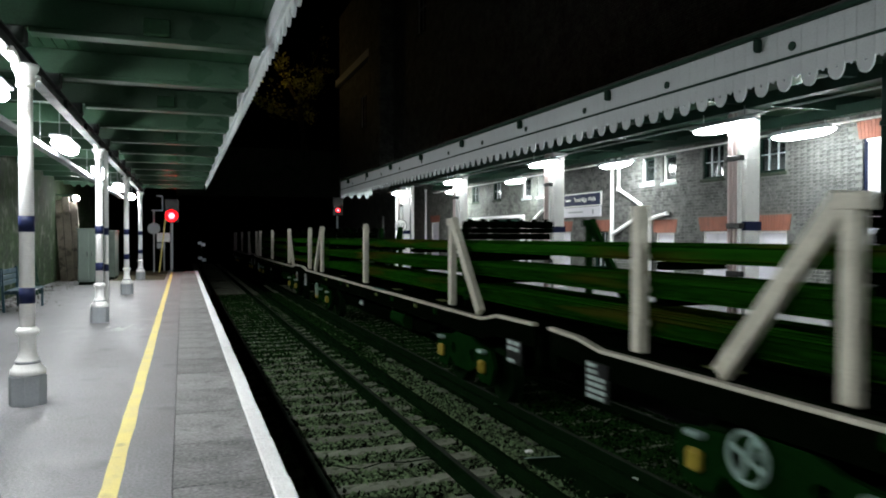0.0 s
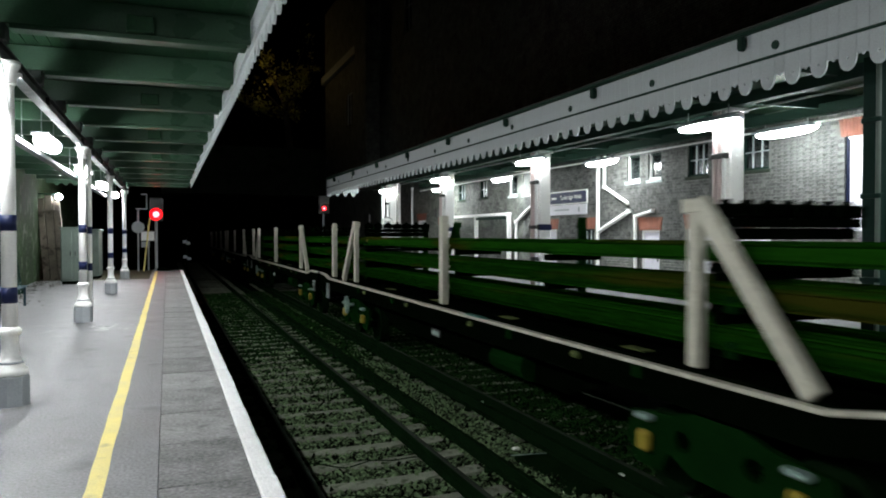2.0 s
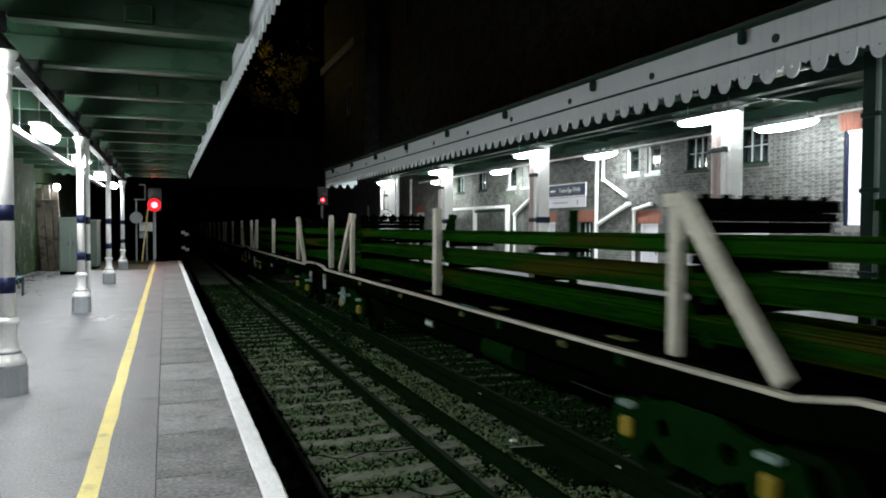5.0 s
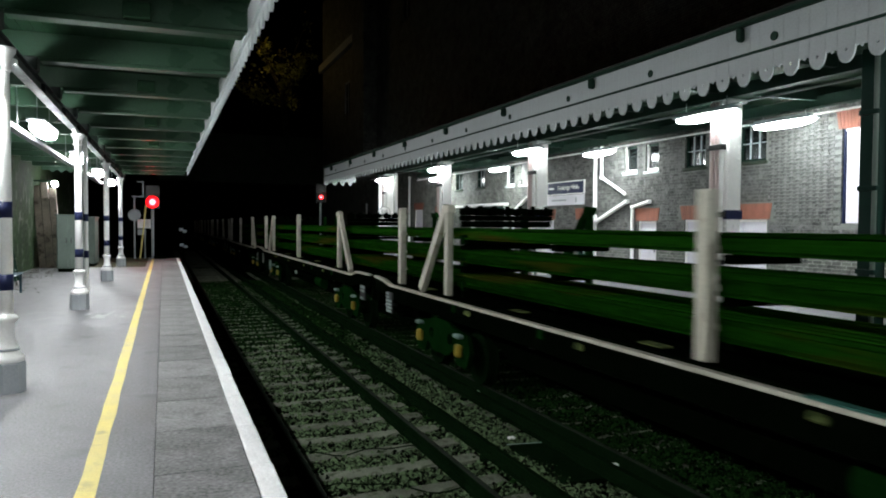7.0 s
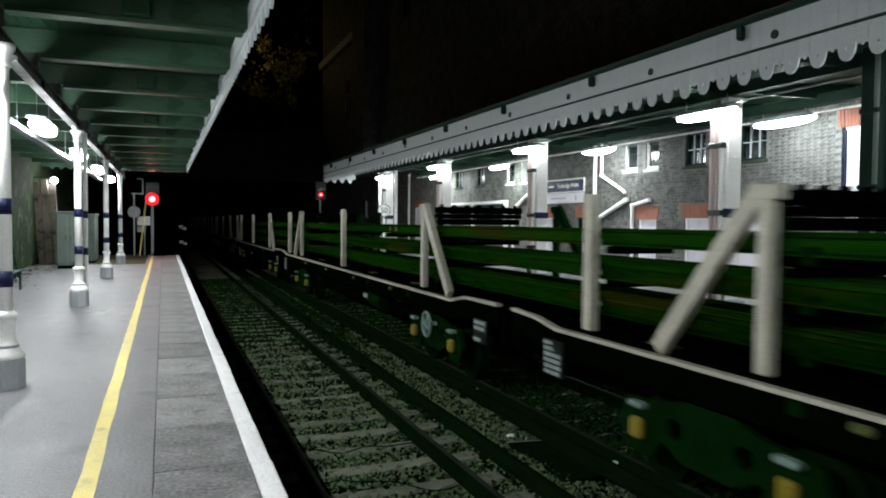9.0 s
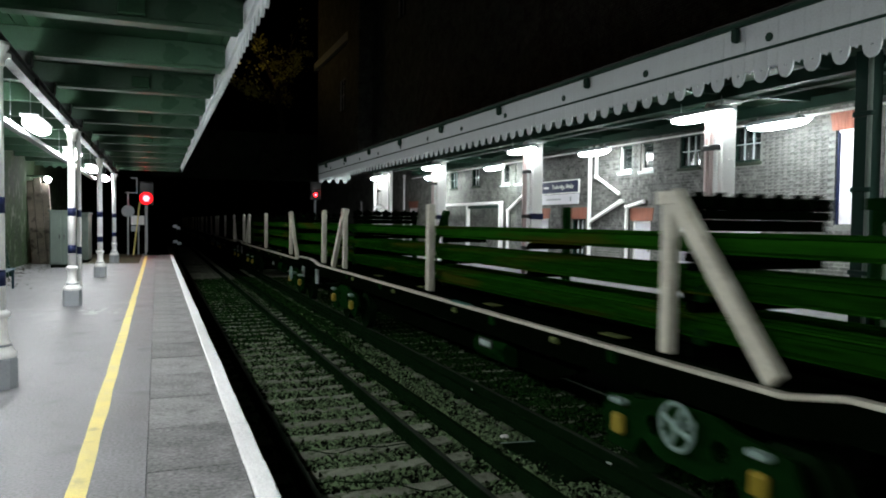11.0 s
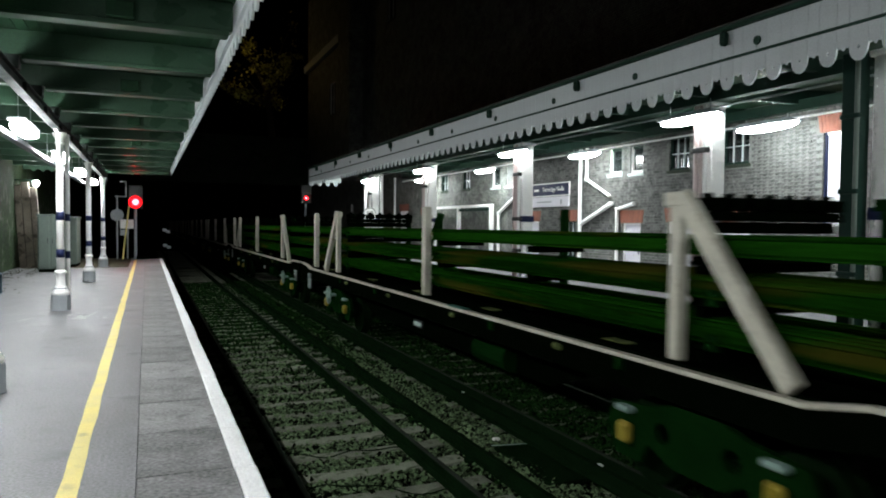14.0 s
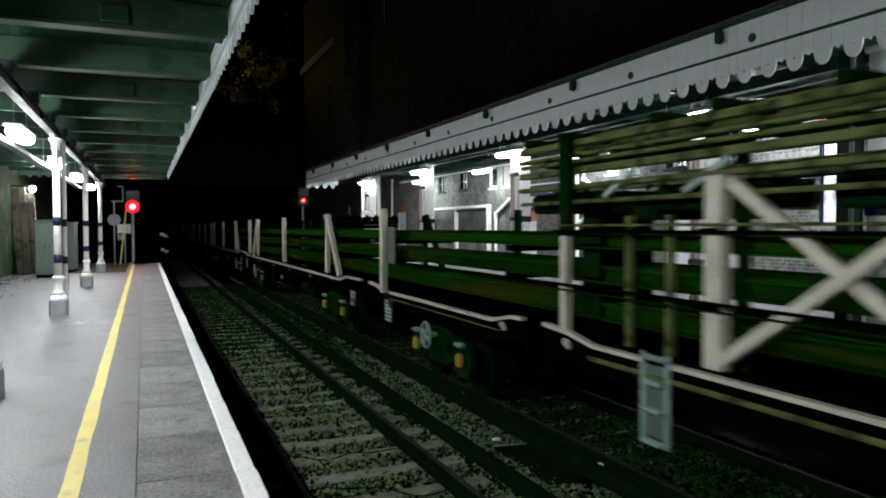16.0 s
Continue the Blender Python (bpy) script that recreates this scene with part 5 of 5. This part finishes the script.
for s in (-1, 1):
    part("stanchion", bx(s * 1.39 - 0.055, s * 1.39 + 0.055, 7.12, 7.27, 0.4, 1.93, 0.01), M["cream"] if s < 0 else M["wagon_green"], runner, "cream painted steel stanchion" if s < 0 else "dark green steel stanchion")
    part("outrigger", bx(s * 1.3 - 0.05, s * 1.3 + 0.05, 7.08, 7.31, 0.27, 0.399, 0.01), M["wagon_green"], runner)
part("end_board", bx(-1.37, -1.34, 6.64, 7.1, 0.95, 1.6, 0.01), M["board"], runner, "plain grey-green board")
for z in (0.56, 0.93, 1.28):
    part("cross_bearer", bx(-1.05, 0.1, 7.46, 7.64, z, z + 0.08, 0.01), M["wagon"], runner)
    part("cross_bearer", bx(-1.05, 0.1, 2.9, 3.08, z, z + 0.08, 0.01), M["wagon"], runner)
plate(runner, 7.15, 0.42, -0.13, 0.27, (0.5, 0.55, 1, 0.95, 1, 0.9))
wagons.append((runner, -5 * PITCH + 0.7))

# the gantry wagon: tall frames, crossed braces and long runway beams
gantry = thing("gantry_wagon", "rail handling wagon with cream frames and overhead runway beams", "wagon", "rail wagons of the train")
underframe(gantry, -18.0, 1.4, -17.0, 0.45)
bogie(gantry, -3.6, False)
bogie(gantry, -14.5, False)
for y in (-1.15, -3.45, -5.75, -8.1):
    for s in (-1, 1):
        part("portal_leg", bx(s * 1.24 - 0.06, s * 1.24 + 0.06, y - 0.095, y + 0.095, 0.46, 2.0, 0.012), M["cream"], gantry)
for y in (0.03, -0.54):
    part("access_post", bx(-1.22, -1.15, y - 0.04, y + 0.04, 0.46, 1.7, 0.01), M["olive"], gantry)
for a, b in ((-1.26, -3.32), (-3.5, -5.65), (-5.85, -8.0)):
    part("cross_brace", bar(bmesh.new(), (-1.29, a, 0.55), (-1.29, b, 1.95), 0.06, 0.092), M["cream"], gantry)
    part("cross_brace", bar(bmesh.new(), (-1.225, a, 1.95), (-1.225, b, 0.55), 0.06, 0.092), M["cream"], gantry)
for x, z, h in ((-1.14, 2.45, 0.07), (-1.14, 2.34, 0.04), (-1.14, 2.16, 0.07), (-1.14, 2.0, 0.05), (1.14, 2.45, 0.08), (1.14, 2.12, 0.1), (-0.5, 2.5, 0.07), (0.4, 2.5, 0.07), (-0.6, 2.0, 0.06)):
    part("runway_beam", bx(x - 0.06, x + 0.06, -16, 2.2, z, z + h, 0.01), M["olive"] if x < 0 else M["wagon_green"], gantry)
for y in (2.0, 1.25, -0.3, -1.05, -2.2, -3.4, -5.6):
    part("cross_beam", bx(-1.2, 1.2, y - 0.06, y + 0.06, 2.53, 2.62, 0.01), M["wagon_green"], gantry)
    part("trolley", bx(-1.0, -0.4, y - 0.35, y + 0.25, 1.75, 1.98, 0.05), M["wagon_green"], gantry)
for s in (-1, 1):
    part("end_leg", bx(s * 1.24 - 0.05, s * 1.24 + 0.05, 0.99, 1.11, 0.46, 1.5, 0.012), M["cream"], gantry)
    part("end_leg_top", bx(s * 1.24 - 0.05, s * 1.24 + 0.05, 0.96, 1.14, 1.501, 2.53, 0.012), M["wagon_green"], gantry)
for x, z in ((-1.2, 2.27), (-1.2, 1.84), (-0.2, 2.3), (0.7, 2.2), (-0.8, 2.58), (1.2, 2.3)):
    part("guide_rod", rod(bmesh.new(), (x, -16, z), (x, 2.1, z + 0.02), 0.022, n=8), M["olive"], gantry)
for y, z, w in ((0.75, 1.72, 0.5), (0.1, 1.66, 0.35), (-0.55, 1.74, 0.3), (-2.3, 1.72, 0.6), (-4.6, 1.7, 0.5)):
    part("winch_box", bx(-1.0, -0.35, y - w / 2, y + w / 2, z, z + 0.24, 0.03), M["wagon_green"], gantry)
    part("winch_drum", rod(bmesh.new(), (-0.3, y, z + 0.14), (0.5, y, z + 0.14), 0.13, n=14), M["olive"], gantry)
for y in (0.45, -0.7):
    part("cable_loop", bar(bmesh.new(), (-1.18, y, 1.9), (-1.18, y - 0.5, 2.14), 0.03, 0.05), M["palegreen"], gantry)
for z, r, paint in ((1.55, 0.016, "wagon"), (1.61, 0.012, "olive"), (0.99, 0.014, "wagon"), (0.93, 0.01, "wagon_green")):
    part("outer_line", rod(bmesh.new(), (-1.33, -16, z), (-1.33, 1.15, z), r, n=8), M[paint], gantry, "thin hose line along the frames")
for y in (-1.15, -3.45, -5.75, -8.1):
    part("inner_leg", bx(-1.16, -1.08, y - 0.2, y - 0.11, 0.46, 1.94, 0.008), M["wagon_green"], gantry)
    for z in (0.96, 1.56):
        part("leg_clip", bx(-1.35, -1.302, y - 0.1, y + 0.1, z - 0.025, z + 0.025, 0.006), M["wagon"], gantry)
part("hydraulic_cabinet", bx(-1.14, -0.5, 0.52, 0.92, 0.455, 1.84, 0.02), M["wagon"], gantry, "black upright hydraulic cabinet")
for z in (0.8, 1.2, 1.55):
    part("cabinet_door", bx(-1.152, -1.141, 0.55, 0.89, z - 0.13, z + 0.13, 0.004), M["wagon_green"], gantry)
for k in range(7):
    y = 1.6 - k * 0.62
    part("hose", rod(rod(bmesh.new(), (-1.05, y, 2.0), (-0.95, y - 0.2, 1.78), 0.02, n=6), (-0.95, y - 0.2, 1.78), (-1.05, y - 0.45, 2.0), 0.02, n=6), M["wagon"], gantry)
    part("roller", rod(bmesh.new(), (-1.2, y - 0.1, 2.3), (-0.7, y - 0.1, 2.3), 0.055, n=10), M["wagon_green"], gantry)
for w, y in ((gantry, 0.9), (runner, 2.62)):
    part("tie_lug", rod(bmesh.new(), (-SIDE - 0.035, y, 0.36), (-SIDE - 0.012, y, 0.37), 0.06, n=14), M["cream"], w, "round cream tie-down lug")
part("air_pipe", rod(bmesh.new(), (-SIDE - 0.03, 2.7, 0.3), (-SIDE - 0.03, 7.2, 0.3), 0.009, n=8), M["olive"], runner, "thin olive air pipe")
steps = part("step_frame", bx(-SIDE - 0.05, -SIDE - 0.021, -0.72, -0.66, -0.32, 0.5, 0.008), M["palegreen"], gantry, "pale green access step")
part("step_side", bx(-SIDE - 0.05, -SIDE - 0.021, -0.4, -0.34, -0.32, 0.5, 0.008), M["palegreen"], steps)
part("step_back", bx(-SIDE - 0.03, -SIDE - 0.021, -0.659, -0.401, -0.25, 0.42), M["cabinet"], steps)
for z in (-0.3, -0.02, 0.22, 0.44):
    part("step", bx(-SIDE - 0.1, -SIDE - 0.031, -0.659, -0.401, z, z + 0.04, 0.006), M["palegreen"], steps)
part("pipe_line", rod(bmesh.new(), (-SIDE - 0.02, -17, 0.28), (-SIDE - 0.02, 0.5, 0.28), 0.025), M["olive"], gantry)
wagons.append((gantry, -5 * PITCH + 0.95))

# the load: three tiers of long rails that reach over all the wagons
rails = []
for tier, (z, xs) in enumerate(((0.652, [4.32 + 0.155 * i for i in range(7)]), (1.022, [4.32 + 0.155 * i for i in range(7)]), (1.372, [4.34, 4.52]))):
    for x in xs:
        r = thing("steel_rail", "long new dull green-brown steel rail lying on wagon bearers", "rail", "rails carried by the train", m=pose(x, 0, 0))
        part("rail_foot", extrude_y(bmesh.new(), [(-0.074, z), (0.074, z), (0.074, z + 0.012), (0.01, z + 0.03), (-0.01, z + 0.03), (-0.074, z + 0.012)], -135, 85), M["load"], r)
        part("rail_web", bx(-0.009, 0.009, -135, 85, z + 0.0301, z + 0.13), M["load"], r)
        part("rail_head", extrude_y(bmesh.new(), [(-0.01, z + 0.1301), (0.01, z + 0.1301), (0.037, z + 0.142), (0.037, z + 0.169), (0.03, z + 0.175), (-0.03, z + 0.175), (-0.037, z + 0.169), (-0.037, z + 0.142)], -135, 85), M["load"], r)
        rails.append(r)
        if x == 4.34:
            for y, w in ((-43.95, 0.14), (-43.5, 0.06), (-12.0, 0.12), (3.2, 0.1), (-78.0, 0.13)):
                part("chalk_mark", bx(-0.0125, -0.0095, y, y + w, z + 0.04, z + 0.125), M["mark"], r, "orange chalk mark on the rail web")

# ---- bricks of the station wall nearest the camera, laid proud of the mortar ----
bed = plate_with_holes(bmesh.new(), [(8.0, 1.0), (24.0, 1.0), (24.0, 4.2), (8.0, 4.2)], [[(a - 0.001, max(c, 1.01)), (b + 0.001, max(c, 1.01)), (b + 0.001, min(d, 4.19)), (a - 0.001, min(d, 4.19))] for a, b, c, d, what in openings if 8 < a and b < 24 and d > 1 and c < 4.2], 0.003)
bmesh.ops.translate(bed, verts=bed.verts, vec=(FACADE - 0.004, 0, 0))
structure("mortar_bed", bed, M["mortar"], "grey lime mortar between the bricks")
blocked = []
for a, b, c, d, what in openings:
    blocked.append((a, b, c - 0.09, d))
    if what in ("door", "panel") or c < 1:
        blocked.append((a - 0.13, b + 0.13, d, d + 0.37))
brick_patterns = []
for n in range(5):
    w = 0.215 if n < 3 else 0.1
    p = part("brick_pattern", bx(-0.016, 0, -w / 2 + random.uniform(0, 0.004), w / 2 - random.uniform(0, 0.004), -0.0325, 0.0325 - random.uniform(0, 0.004), 0.004), M["stock"])
    brick_patterns.append(p.data)
    bpy.data.objects.remove(p)
rest_v, rest_f = [], []
for row in range(42):
    z = 1.05 + row * 0.075
    y = 8.05 - (0.1675 if row % 2 else 0.0)
    k = 0
    while y < 23.85:
        n = random.randrange(3) if k % 2 else 3 + random.randrange(2)
        w = 0.215 if n < 3 else 0.1
        yc = y + w / 2
        y += w + 0.01
        k += 1
        if any(a - w / 2 < yc < b + w / 2 and c - 0.03 < z < d + 0.03 for a, b, c, d in blocked):
            continue
        out = FACADE - 0.003 + random.uniform(-0.003, 0.003)
        if 10.4 < yc < 12.15 and 1.75 < z < 3.7:
            piece("brick", brick_patterns[n], wall_facade, pose(out, yc, z, random.uniform(-0.4, 0.4), 0, 0))
        else:
            b0 = len(rest_v)
            h = w / 2 - random.uniform(0, 0.004)
            for xx in (out - 0.013, out):
                rest_v += [(xx, yc - h, z - 0.032), (xx, yc + h, z - 0.032), (xx, yc + h, z + 0.032), (xx, yc - h, z + 0.032)]
            rest_f += [(b0, b0 + 1, b0 + 2, b0 + 3), (b0, b0 + 4, b0 + 5, b0 + 1), (b0 + 1, b0 + 5, b0 + 6, b0 + 2), (b0 + 2, b0 + 6, b0 + 7, b0 + 3), (b0 + 3, b0 + 7, b0 + 4, b0)]
me = bpy.data.meshes.new("brickwork")
me.from_pydata(rest_v, [], rest_f)
me.materials.append(M["stock_joined"])
rest = new("brickwork", me)
rest.parent = wall_facade
tagged(rest, "soot-stained grey stock bricks", kind="stuff")

# ---- coping slabs and edge paint of the near platform, laid last ----
cop = thing("coping", "worn concrete coping slabs with a white painted edge", "paving", kind="structure")
slab = part("slab_pattern", bx(COPING + 0.005, EDGE - 0.142, -0.494, 0.494, -0.083, 0.002, 0.006), M["slab"])
nose = part("nose_pattern", bx(EDGE - 0.138, EDGE, -0.495, 0.495, -0.083, 0.006, 0.012), M["white_line"])
for i in range(50):
    y = -13.6 + i * 1.0 - 0.07
    if y < 35.3:
        piece("slab", slab.data, cop, pose(0, y, random.uniform(-0.003, 0.003), 0, random.uniform(-0.2, 0.2), random.uniform(-0.08, 0.08)))
        piece("edge_slab", nose.data, cop, pose(random.uniform(-0.004, 0.004), y, random.uniform(-0.003, 0.003), 0, 0, random.uniform(-0.2, 0.2)))
bpy.data.objects.remove(slab), bpy.data.objects.remove(nose)


def run(t):
    """How far the train has gone after t seconds."""
    return SPEED * t - SLOWING * t * t


def motions():
    times = [i / 10 for i in range(161)]
    for w, o in wagons:
        walk(w, [(t, pose(FAR_TRACK, START + o + run(t), 0)) for t in times])
        for ws in [c for c in w.children_recursive if c.name.startswith("wheelset")]:
            y = ws.matrix_basis.translation.y
            walk(ws, [(i * 0.08, pose(0, y, AXLE_Z, -math.degrees(run(i * 0.08) / AXLE_R))) for i in range(201)])
    for r in rails:
        x = r.matrix_basis.translation.x
        walk(r, [(t, pose(x, run(t), 0)) for t in times])


motions()
